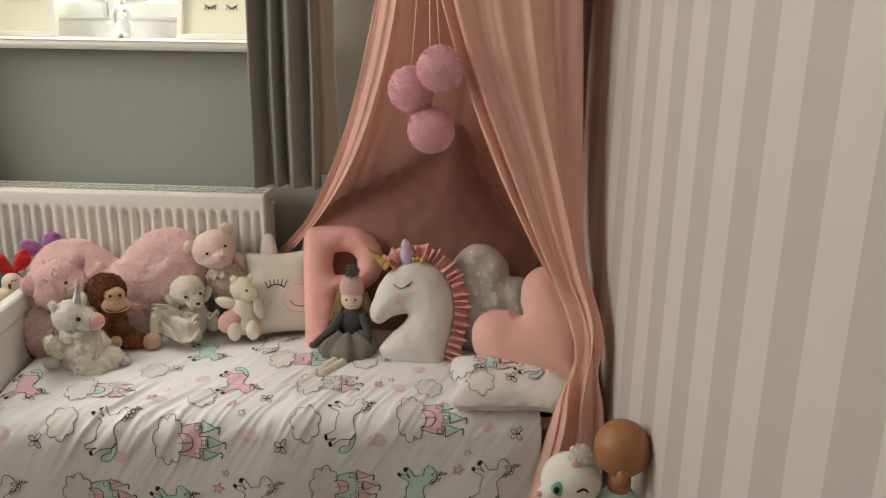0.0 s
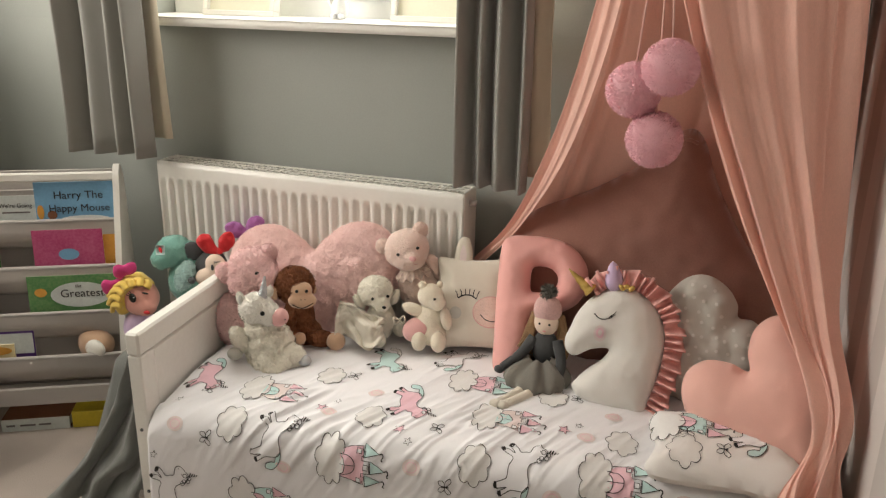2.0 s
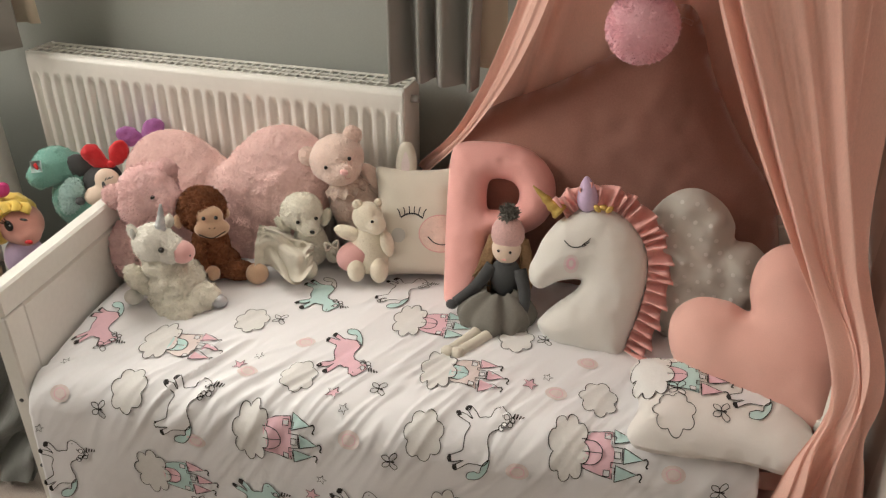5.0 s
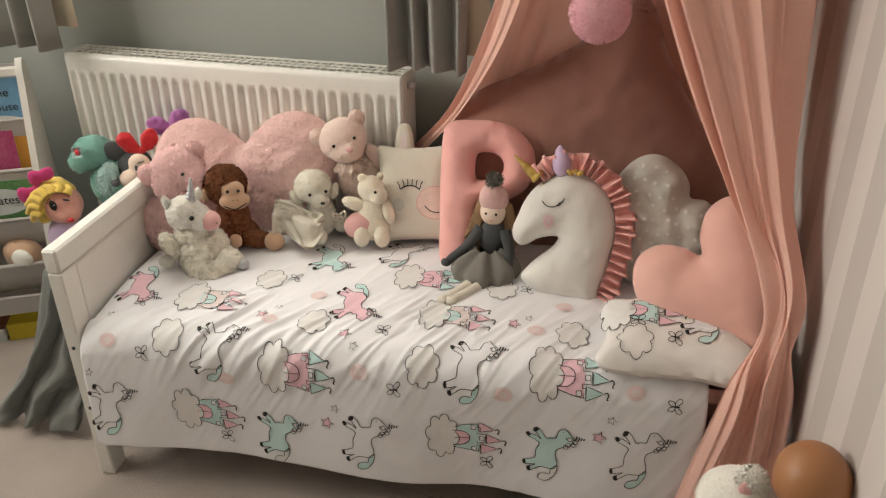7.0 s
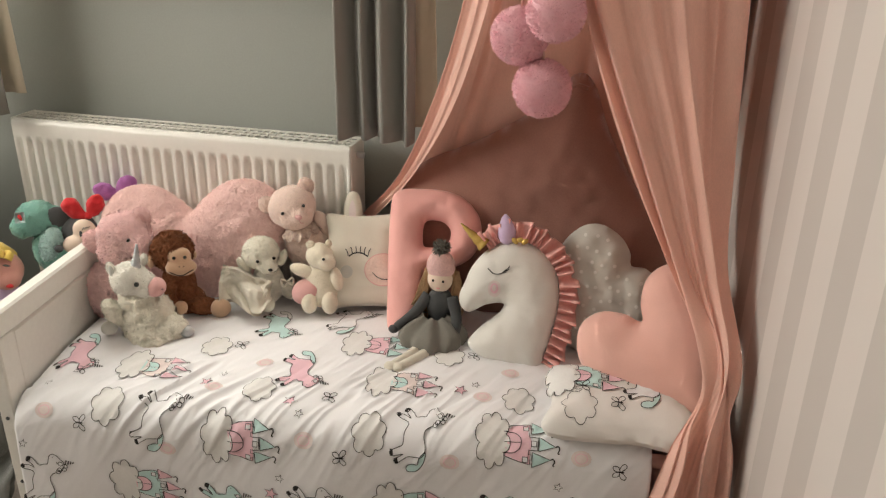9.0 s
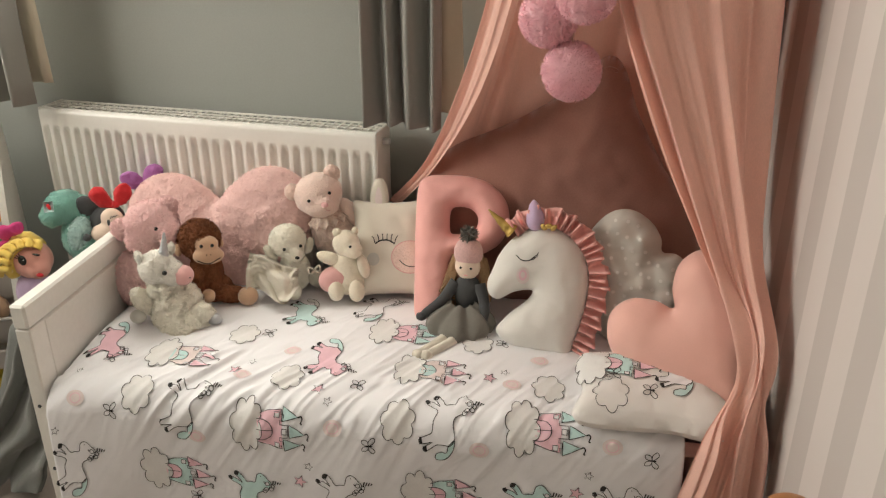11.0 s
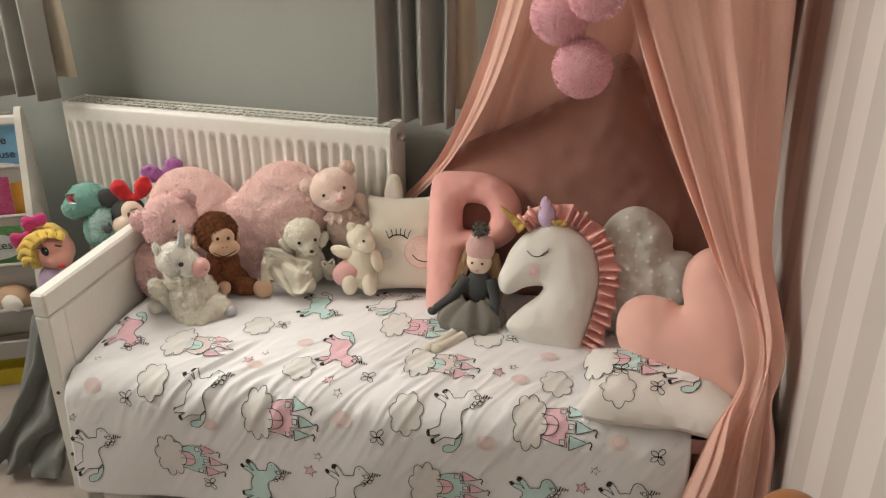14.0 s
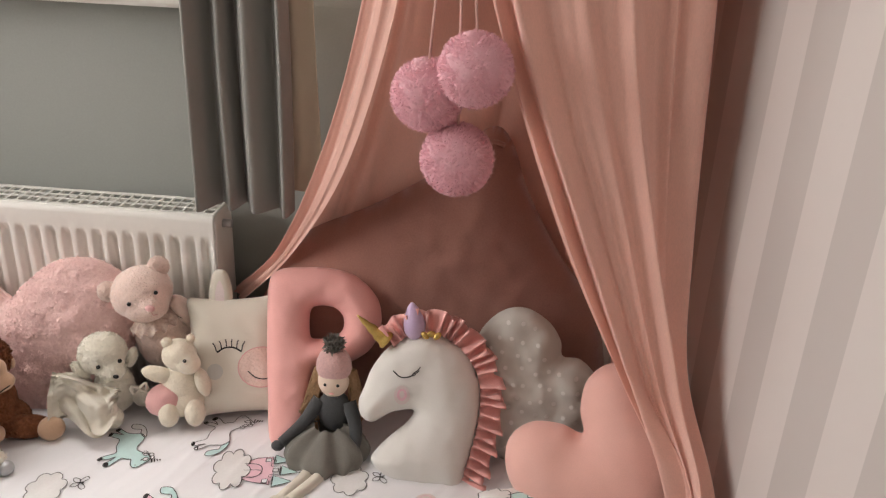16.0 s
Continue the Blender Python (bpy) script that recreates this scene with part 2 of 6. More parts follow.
class Build:
    """Gathers vertices, faces and material numbers for one mesh."""

    def __init__(self):
        self.v, self.f, self.m, self.count = [], [], [], 0
        self.starts = []

    def add(self, verts, faces, mat=0, at=None):
        verts = np.asarray(verts, float).reshape(-1, 3)
        if at is not None:
            a = np.array(at)
            verts = verts @ a[:3, :3].T + a[:3, 3]
        base = self.count
        self.v.append(verts)
        self.f.extend(tuple(int(i) + base for i in f) for f in faces)
        self.m.extend([mat] * len(faces))
        self.count += len(verts)
        return self

    def mesh(self, name, mats, smooth=True):
        me = bpy.data.meshes.new(name)
        me.from_pydata(np.concatenate(self.v).tolist(), [], self.f)
        for m in mats:
            me.materials.append(m)
        me.polygons.foreach_set("material_index", self.m)
        me.polygons.foreach_set("use_smooth", [smooth] * len(self.f))
        me.update()
        return me

    def thing(self, name, mats, parent=None, label="", category="", group="", kind="", smooth=True, at=None, weld=False):
        me = self.mesh(name, mats, smooth)
        if weld:
            bm = bmesh.new()
            bm.from_mesh(me)
            bmesh.ops.remove_doubles(bm, verts=bm.verts, dist=1e-5)
            bmesh.ops.recalc_face_normals(bm, faces=bm.faces)
            bm.to_mesh(me)
            bm.free()
        ob = new(name, me)
        if parent is not None:
            ob.parent = parent
        if at is not None:
            ob.matrix_basis = at
        return tagged(ob, label, category, group, kind)

    # shapes
    def box(self, lo, hi, mat=0, bevel=0.003, at=None):
        lo, hi = np.minimum(lo, hi), np.maximum(lo, hi)
        b = min(bevel, *(0.45 * (hi - lo)))
        vs, idx = [], {}
        for i in range(8):
            s = np.array([(i >> k) & 1 for k in range(3)])
            for k in range(3):
                p = np.where(s == 1, hi - b, lo + b).astype(float)
                p[k] = hi[k] if s[k] else lo[k]
                idx[(i, k)] = len(vs)
                vs.append(p)
        fs = []
        for k in range(3):
            u, w = 1 << ((k + 1) % 3), 1 << ((k + 2) % 3)
            for side in (0, 1):
                c = side << k
                q = [idx[(c, k)], idx[(c | u, k)], idx[(c | u | w, k)], idx[(c | w, k)]]
                fs.append(q if side else q[::-1])
            a, d = (k + 1) % 3, (k + 2) % 3
            for sa in (0, 1):
                for sd in (0, 1):
                    c = (sa << a) | (sd << d)
                    e = c | (1 << k)
                    q = [idx[(c, a)], idx[(e, a)], idx[(e, d)], idx[(c, d)]]
                    fs.append(q if (sa == sd) else q[::-1])
        for i in range(8):
            par = bin(i).count("1") % 2
            q = [idx[(i, 0)], idx[(i, 1)], idx[(i, 2)]]
            fs.append(q if par else q[::-1])
        return self.add(vs, fs, mat, at)

    def grid(self, pts, mat=0, close_u=False):
        """pts: an array (nu, nv, 3)."""
        self.starts.append(len(self.f))
        nu, nv = pts.shape[:2]
        fs = []
        for i in range(nu if close_u else nu - 1):
            k = (i + 1) % nu
            for j in range(nv - 1):
                fs.append((i * nv + j, k * nv + j, k * nv + j + 1, i * nv + j + 1))
        return self.add(pts.reshape(-1, 3), fs, mat)

    def ball(self, c, r, mat=0, turn=None, lumps=0.0, freq=30.0, seg=22, fur=0, hair=0.01, droop=0.6):
        """An ellipsoid with an uneven skin and, for fur, many fine tufts."""
        self.starts.append(len(self.f))
        r = np.array([r, r, r] if np.isscalar(r) else r, float)
        rings = max(8, seg * 2 // 3)
        th = np.linspace(0, math.pi, rings + 1)
        ph = np.linspace(0, 2 * math.pi, seg, endpoint=False)
        d = np.stack([np.outer(np.sin(th), np.cos(ph)), np.outer(np.sin(th), np.sin(ph)), np.outer(np.cos(th), np.ones(seg))], -1).reshape(-1, 3)
        p = d * r
        if lumps:
            p = p * (1 + lumps / r.mean() * np.array([noise.noise(Vector(q * freq + c)) for q in p]))[:, None]
        R = np.array(Euler([radians(a) for a in turn]).to_matrix()) if turn else np.eye(3)
        fs = []
        for i in range(rings):
            for j in range(seg):
                k = (j + 1) % seg
                fs.append((i * seg + j, (i + 1) * seg + j, (i + 1) * seg + k, i * seg + k))
        self.add(p @ R.T + c, fs, mat)
        if fur:
            n = RNG.normal(size=(fur, 3))
            n /= np.linalg.norm(n, axis=1)[:, None]
            pos = (n * r) @ R.T + c
            nrm = (n / r)
            nrm = (nrm / np.linalg.norm(nrm, axis=1)[:, None]) @ R.T
            self.tufts(pos, nrm, hair, mat, droop)
        return self

    def tufts(self, pos, nrm, hair, mat=0, droop=0.6, width=0.16):
        """Fine tufts that lie over the skin; the less droop, the more upright."""
        k = len(pos)
        lay = np.cross(nrm, RNG.normal(size=(k, 3)))
        lay /= np.linalg.norm(lay, axis=1)[:, None] + 1e-9
        side = np.cross(lay, nrm)
        rise = 1.0 / (1.0 + 2.2 * droop)
        ln = hair * RNG.uniform(0.5, 1.15, (k, 1))
        w = side * ln * width
        run = math.sqrt(1 - rise * rise)
        mid = pos + (nrm * rise * 0.75 + lay * run * 0.5) * ln
        tip = pos + (nrm * rise + lay * run) * ln
        a = pos - nrm * ln * 0.12
        vs = np.stack([a - w, a + w, mid + w * 0.7, mid - w * 0.7, tip], 1).reshape(-1, 3)
        fs = []
        for i in range(k):
            fs.append((5 * i, 5 * i + 1, 5 * i + 2, 5 * i + 3))
            fs.append((5 * i + 3, 5 * i + 2, 5 * i + 4))
        return self.add(vs, fs, mat)

    def tube(self, pts, radii, mat=0, seg=8, cap=True):
        self.starts.append(len(self.f))
        pts = np.asarray(pts, float)
        radii = np.full(len(pts), radii) if np.isscalar(radii) else np.asarray(radii, float)
        tan = np.gradient(pts, axis=0)
        tan /= np.linalg.norm(tan, axis=1)[:, None] + 1e-9
        up = np.array([0.31, 0.2, 0.93])
        rows = []
        for p, t, r in zip(pts, tan, radii):
            a = np.cross(t, up)
            a /= np.linalg.norm(a) + 1e-9
            b = np.cross(t, a)
            ang = np.linspace(0, 2 * math.pi, seg, endpoint=False)
            rows.append(p + r * (np.outer(np.cos(ang), a) + np.outer(np.sin(ang), b)))
        rows = np.array(rows)
        n = len(rows)
        fs = [(i * seg + j, i * seg + (j + 1) % seg, (i + 1) * seg + (j + 1) % seg, (i + 1) * seg + j) for i in range(n - 1) for j in range(seg)]
        if cap:
            fs += [tuple(range(seg))[::-1], tuple((n - 1) * seg + j for j in range(seg))]
        return self.add(rows.reshape(-1, 3), fs, mat)


def smooth_path(pts, n=40, closed=False):
    """A Catmull-Rom curve through the points."""
    p = np.asarray(pts, float)
    if closed:
        p = np.concatenate([p[-1:], p, p[:2]])
    else:
        p = np.concatenate([2 * p[:1] - p[1:2], p, 2 * p[-1:] - p[-2:-1]])
    k = len(p) - 3
    out = []
    for s in np.linspace(0, k, n, endpoint=not closed):
        i = min(int(s), k - 1)
        t = s - i
        a, b, c, d = p[i], p[i + 1], p[i + 2], p[i + 3]
        out.append(0.5 * (2 * b + (c - a) * t + (2 * a - 5 * b + 4 * c - d) * t * t + (3 * b - a - 3 * c + d) * t**3))
    return np.array(out)


def far_from(pts, loops):
    """Signed distance of points to closed loops (positive inside)."""
    pts = np.asarray(pts, float)
    best = np.full(len(pts), 1e9)
    inside = np.zeros(len(pts), bool)
    for L in loops:
        A, B = L, np.roll(L, -1, axis=0)
        for a, b in zip(A, B):
            ab = b - a
            s = np.clip(((pts - a) @ ab) / (ab @ ab + 1e-12), 0, 1)
            best = np.minimum(best, np.linalg.norm(pts - a - s[:, None] * ab, axis=1))
            cross = (a[1] > pts[:, 1]) != (b[1] > pts[:, 1])
            with np.errstate(divide="ignore", invalid="ignore"):
                xi = a[0] + (pts[:, 1] - a[1]) * (b[0] - a[0]) / (b[1] - a[1])
            inside ^= cross & (pts[:, 0] < xi)
    return np.where(inside, best, -best)


from mathutils import geometry as _geo


def fill_flat(loops, step):
    """Triangles inside closed loops, with inner points about step apart."""
    allp = np.concatenate(loops)
    lo, hi = allp.min(0), allp.max(0)
    gx, gy = np.meshgrid(np.arange(lo[0], hi[0], step), np.arange(lo[1], hi[1], step * 0.87))
    gx = gx + (np.arange(gx.shape[0]) % 2)[:, None] * step / 2
    g = np.stack([gx.ravel(), gy.ravel()], 1)
    g = g[far_from(g, loops) > step * 0.45]
    verts = [Vector(p) for p in allp] + [Vector(p) for p in g]
    edges, base = [], 0
    for L in loops:
        edges += [(base + i, base + (i + 1) % len(L)) for i in range(len(L))]
        base += len(L)
    v2, _, f2, *_ = _geo.delaunay_2d_cdt(verts, edges, [], 0, 1e-7)
    v2 = np.array([tuple(v) for v in v2])
    f2 = np.array([tuple(f) for f in f2])
    return v2, f2[far_from(v2[f2].mean(1), loops) > 0]


class Puff:
    """A stuffed shape sewn from two panels along an outline, with holes."""

    def __init__(self, loops, thick, round_at, step=0.012, crease=0.003, seed=0.0, n=64, smooth=True):
        self.loops = [smooth_path(L, n if i == 0 else n // 2, True) if smooth else np.asarray(L, float) for i, L in enumerate(loops)]
        self.thick, self.round, self.crease, self.seed = thick, round_at, crease, seed
        self.v, self.f = fill_flat(self.loops, step)

    def height(self, pts):
        d = np.clip(far_from(pts, self.loops), 0, None)
        q = np.clip(d / self.round, 0, 1)
        h = self.thick * np.sqrt(np.clip(1 - (1 - q) ** 2, 0, 1))
        if self.crease:
            wob = np.array([noise.noise(Vector((p[0] * 28, p[1] * 28, self.seed))) + 0.6 * noise.noise(Vector((p[0] * 70, p[1] * 70, self.seed + 3))) for p in pts])
            h = h + self.crease * wob * np.clip(d / 0.012, 0, 1)
        return h

    def onto(self, build, mat=0, at=None):
        h = self.height(self.v)
        n = len(self.v)
        front = np.c_[self.v, h]
        back = np.c_[self.v, -h]
        build.add(np.concatenate([front, back]), [*map(tuple, self.f), *(tuple(f[::-1] + n) for f in self.f)], mat, at)
        return self

    def fur(self, build, count, hair, mat=0, droop=0.6, at=None):
        tri = self.v[self.f]
        area = np.abs(np.cross(tri[:, 1] - tri[:, 0], tri[:, 2] - tri[:, 0]))
        pick = RNG.choice(len(tri), count, p=area / area.sum())
        w = RNG.dirichlet((1, 1, 1), count)
        p = (tri[pick] * w[:, :, None]).sum(1)
        e = 1e-3
        h0 = self.height(p)
        gx = (self.height(p + (e, 0)) - h0) / e
        gy = (self.height(p + (0, e)) - h0) / e
        nrm = np.stack([-gx, -gy, np.ones(count)], 1).clip(-4, 4)
        nrm /= np.linalg.norm(nrm, axis=1)[:, None]
        pos = np.c_[p, h0]
        if at is not None:
            a = np.array(at)
            pos, nrm = pos @ a[:3, :3].T + a[:3, 3], nrm @ a[:3, :3].T
        build.tufts(pos, nrm, hair, mat, droop)
        return self

    def line(self, build, pts, width, mat, lift=0.0015, n=24, closed=False, at=None):
        """A stitched or printed line over the front panel."""
        p = smooth_path(pts, n, closed)
        if closed:
            p = np.concatenate([p, p[:1]])
        t = np.gradient(p, axis=0)
        t /= np.linalg.norm(t, axis=1)[:, None] + 1e-9
        s = np.stack([-t[:, 1], t[:, 0]], 1) * width / 2
        a, b = p - s, p + s
        rows = np.stack([np.c_[a, self.height(a) + lift], np.c_[b, self.height(b) + lift]], 1)
        k = len(p)
        fs = [(2 * i, 2 * i + 2, 2 * i + 3, 2 * i + 1) for i in range(k - 1)]
        build.add(rows.reshape(-1, 3), fs, mat, at)
        return self

    def patch(self, build, loop, mat, lift=0.001, step=0.006, n=24, at=None):
        """A sewn-on or printed patch over the front panel."""
        L = smooth_path(loop, n, True)
        v, f = fill_flat([L], step)
        build.add(np.c_[v, self.height(v) + lift], [tuple(q) for q in f], mat, at)
        return self


def ring(c, rx, ry=None, n=14):
    ry = ry or rx
    return [(c[0] + rx * math.cos(a), c[1] + ry * math.sin(a)) for a in np.linspace(0, 2 * math.pi, n, endpoint=False)]


def stand(x, y, z, lean=20, yaw=0, roll=0):
    """The pose of a shape drawn upright (x across, y up, z towards the viewer) that leans back."""
    return pose(x, y, z, 0, 0, yaw) @ pose(0, 0, 0, 90 - lean) @ pose(0, 0, 0, 0, 0, roll)


def empty(name, at=None, **tags):
    ob = new(name)
    ob.empty_display_size = 0.1
    if at is not None:
        ob.matrix_basis = at
    return tagged(ob, **tags)

# ---- the room ----
XR, XL, YW, YB, ZC = 0.10, -2.97, 0.04, -4.3, 2.4
WX0, WX1, WZ0, WZ1 = -2.20, -1.02, 1.222, 2.18
T = 0.24


def slab(name, pieces, mat, label, category, kind="structure"):
    b = Build()
    for lo, hi in pieces:
        b.box(lo, hi, 0, 0.0005)
    return b.thing(name, [mat], None, label, category, kind=kind, smooth=False)


slab("floor", [((XL - T, YB - T, -0.12), (XR + T, YW + T, 0))], M_CARPET, "pinkish beige cut pile carpet over the whole floor", "carpet")
slab("ceiling", [((XL - T, YB - T, ZC), (XR + T, YW + T, ZC + 0.15))], M_CEIL, "plain white painted ceiling", "ceiling")
slab("wall_north", [((XL - T, YW, 0), (XR + T, YW + T, WZ0)), ((XL - T, YW, WZ1), (XR + T, YW + T, ZC)),
                    ((XL - T, YW, WZ0), (WX0, YW + T, WZ1)), ((WX1, YW, WZ0), (XR + T, YW + T, WZ1))], M_WALL, "mid grey painted wall under and round the window", "wall")
VY0, VY1 = -2.05, -0.345
slab("wall_west", [((XL - T, YB, 0), (XL, VY0, ZC)), ((XL - T, VY1, 0), (XL, YW, ZC)),
                   ((XL - T, VY0, 0), (XL, VY1, WZ0 - 0.02)), ((XL - T, VY0, WZ1), (XL, VY1, ZC))], M_WALL, "mid grey painted side wall with a window opening", "wall")
east = slab("wall_east", [((0, YB - 0.1, 0), (T, YW, ZC))], M_STRIPE, "wall papered in narrow pale beige and white vertical stripes", "wall")
east.matrix_basis = pose(-0.20, 0, 0, 0, 0, 4.0)
slab("wall_south", [((XL - T, YB - T, 0), (XR + T, YB, ZC))], M_WALL, "plain grey painted end wall", "wall")
b = Build()
b.box((XL, YW - 0.016, 0.0), (-0.20, YW, 0.12), 0, 0.004)
b.box((XL, YB, 0.0), (XL + 0.016, YW - 0.018, 0.12), 0, 0.004)
b.thing("baseboard", [M_WHITE], None, "white painted skirting board along the grey walls", "baseboard", kind="structure", smooth=False)

# window with its sill
win = empty("window_1", label="white plastic casement window over a deep white sill", category="window", kind="structure")
b = Build()
y0, y1 = YW + 0.13, YW + 0.19
for lo, hi in (((WX0, y0, WZ0), (WX1, y1, WZ0 + 0.075)), ((WX0, y0, WZ1 - 0.07), (WX1, y1, WZ1)), ((WX0, y0, WZ0 + 0.075), (WX0 + 0.07, y1, WZ1 - 0.07)),
               ((WX1 - 0.07, y0, WZ0 + 0.075), (WX1, y1, WZ1 - 0.07)), ((-1.645, y0, WZ0 + 0.075), (-1.575, y1, WZ1 - 0.07))):
    b.box(lo, hi, 0, 0.006)
b.thing("window_frame", [M_UPVC], win, smooth=False)
for a, c in ((WX0 + 0.07, -1.645), (-1.575, WX1 - 0.07)):
    b = Build()
    z0, z1 = WZ0 + 0.077, WZ1 - 0.072
    for lo, hi in (((a, y0 - 0.012, z0), (c, y0 + 0.03, z0 + 0.055)), ((a, y0 - 0.012, z1 - 0.055), (c, y0 + 0.03, z1)),
                   ((a, y0 - 0.012, z0 + 0.055), (a + 0.055, y0 + 0.03, z1 - 0.055)), ((c - 0.055, y0 - 0.012, z0 + 0.055), (c, y0 + 0.03, z1 - 0.055))):
        b.box(lo, hi, 0, 0.008)
    sash = b.thing("sash", [M_UPVC], win, smooth=False)
    g = Build().box((a + 0.05, y0 + 0.006, z0 + 0.05), (c - 0.05, y0 + 0.012, z1 - 0.05), 0, 0.0005).thing("pane", [M_GLASS], sash, smooth=False)
    g.visible_shadow = False
b = Build()
prof = smooth_path([(0.13, 0.022), (-0.088, 0.022), (-0.101, 0.017), (-0.105, 0.008), (-0.101, -0.001), (-0.088, -0.006), (0.0, -0.006)], 30)
rows = np.array([[(x, YW + p[0], WZ0 + p[1]) for p in prof] for x in (-2.19, -1.03)])
b.grid(rows)
for x in (-2.19, -1.03):
    b.add([(x, YW + p[0], WZ0 + p[1]) for p in prof], [tuple(range(len(prof)))])
b.thing("window_sill", [M_WHITE], win, "white painted sill board with a rounded nose")
# the side window
win = empty("window_2", label="white plastic side window over a white sill board", category="window", kind="structure")
x0, x1, zs0 = XL - 0.19, XL - 0.13, WZ0 - 0.02
b = Build()
for lo, hi in (((x0, VY0, zs0), (x1, VY1, zs0 + 0.075)), ((x0, VY0, WZ1 - 0.07), (x1, VY1, WZ1)), ((x0, VY0, zs0 + 0.075), (x1, VY0 + 0.07, WZ1 - 0.07)),
               ((x0, VY1 - 0.07, zs0 + 0.075), (x1, VY1, WZ1 - 0.07)), ((x0, -1.24, zs0 + 0.075), (x1, -1.17, WZ1 - 0.07))):
    b.box(lo, hi, 0, 0.006)
b.thing("window_frame", [M_UPVC], win, smooth=False)
for a, c in ((VY0 + 0.07, -1.24), (-1.17, VY1 - 0.07)):
    g = Build().box((x0 + 0.025, a - 0.005, zs0 + 0.07), (x0 + 0.031, c + 0.005, WZ1 - 0.065), 0, 0.0005).thing("pane", [M_GLASS], win, smooth=False)
    g.visible_shadow = False
b = Build()
ends = (VY0 - 0.10, VY1 + 0.105)
b.grid(np.array([[(XL - p[0], y, zs0 + p[1]) for p in prof] for y in ends]))
for y in ends:
    b.add([(XL - p[0], y, zs0 + p[1]) for p in prof], [tuple(range(len(prof)))])
b.thing("window_sill", [M_WHITE], win, "white painted sill board with a rounded nose")
b = Build()
b.add([(-7, 5, -1), (3, 5, -1), (3, 5, 5), (-7, 5, 5)], [(0, 1, 2, 3)])
b.thing("backdrop", [M_GARDEN], None, "glowing backdrop of sunlit garden greenery seen blurred through the window", "greenery", kind="structure")


def curtain(name, x0, x1, y, z0, z1, folds, amp, seed, lining_at, label):
    """Pleated cloth with its lining, hanging from the ceiling to below the sill."""
    r = random.Random(seed)
    keys = [(x0, y + amp * 0.4)]
    for i in range(folds):
        f = (i + 0.5 + r.uniform(-0.3, 0.3)) / folds
        keys.append((x0 + (x1 - x0) * f, y + (amp if i % 2 else -amp) * r.uniform(0.35, 1.3)))
    keys.append((x1, y + amp * 0.5))
    plan = smooth_path(keys, 90)
    zs = np.linspace(z0, z1, 26)
    pts = np.zeros((len(plan), len(zs), 3))
    mid = (x0 + x1) / 2
    for j, z in enumerate(zs):
        s = (z - z0) / (z1 - z0)
        flare = 1.0 - 0.06 * s
        for i, p in enumerate(plan):
            w = noise.noise(Vector((p[0] * 14, z * 2.2, seed)))
            pts[i, j] = (mid + (p[0] - mid) * flare + 0.004 * w, p[1] * (1 - 0.12 * s) + 0.12 * s * y + 0.008 * w, z + (0.006 * noise.noise(Vector((p[0] * 9, 0, seed))) if j == 0 else 0))
    root = empty(name, label=label, category="curtain", group="window curtains")
    front = Build().grid(pts).thing("cloth", [M_CURT], root)
    sol = front.modifiers.new("thickness", "SOLIDIFY")
    sol.thickness, sol.offset = 0.004, 0
    lx0, lx1, low = lining_at
    lp = np.zeros((14, 26, 3))
    for i, x in enumerate(np.linspace(lx0, lx1, 14)):
        for j, z in enumerate(np.linspace(z0 + low, z1, 26)):
            s = (z - z0) / (z1 - z0)
            pull = (x - mid) * 0.10 * max(0, 1 - s * 4)
            lp[i, j] = (x + pull, y + 0.045 + 0.006 * math.sin(x * 150) + 0.004 * noise.noise(Vector((x * 9, z * 3, 2))), z)
    lin = Build().grid(lp).thing("lining", [M_LINING], root, "cream curtain lining")
    sol = lin.modifiers.new("thickness", "SOLIDIFY")
    sol.thickness = 0.002
    return root


curtain("curtain", -1.122, -0.935, -0.125, 0.848, 2.34, 7, 0.034, 3, (-1.10, -0.895, 0.03), "dark grey pleated curtain hanging beside the window")
curtain("curtain", -2.355, -2.07, -0.150, 0.842, 2.34, 7, 0.036, 8, (-2.29, -2.045, 0.05), "grey pleated curtain with its cream lining showing")

# radiator
RX0, RX1, RY, RZ0, RZ1 = -2.1, -1.108, -0.10, 0.215, 0.815
rad = empty("radiator", pose(0, 0, 0), label="white enamelled panel radiator with vertical flutes on the grey wall", category="radiator")
nf = 30
xs = np.linspace(RX0, RX1, nf * 10 + 1)
zs = np.r_[RZ0, RZ0 + 0.004, np.linspace(RZ0 + 0.03, RZ0 + 0.07, 7), np.linspace(RZ0 + 0.1, RZ1 - 0.09, 6), np.linspace(RZ1 - 0.075, RZ1 - 0.04, 8), RZ1 - 0.012, RZ1 - 0.004, RZ1]
pts = np.zeros((len(xs), len(zs), 3))
for i, x in enumerate(xs):
    ph = ((x - RX0) / (RX1 - RX0) * nf) % 1
    wave = min(1, max(0, (abs(ph - 0.5) - 0.17) / 0.16))
    wave = wave * wave * (3 - 2 * wave)
    side = min(1, (x - RX0) / 0.02, (RX1 - x) / 0.02)
    for j, z in enumerate(zs):
        up = min(1, max(0, (z - RZ0 - 0.03) / 0.035)) * min(1, max(0, (RZ1 - 0.04 - z) / 0.03))
        up = up * up * (3 - 2 * up)
        y = RY + 0.013 * (1 - wave) * up * max(0, side)
        if j in (0, len(zs) - 1):
            y += 0.006
        elif j == len(zs) - 2:
            y += 0.0015
        pts[i, j] = (x, y, z)
Build().grid(pts).thing("front_panel", [M_RAD], rad)
b = Build()
b.box((RX0, RY + 0.006, RZ1 - 0.002), (RX1, RY + 0.020, RZ1 + 0.003), 0, 0.002)
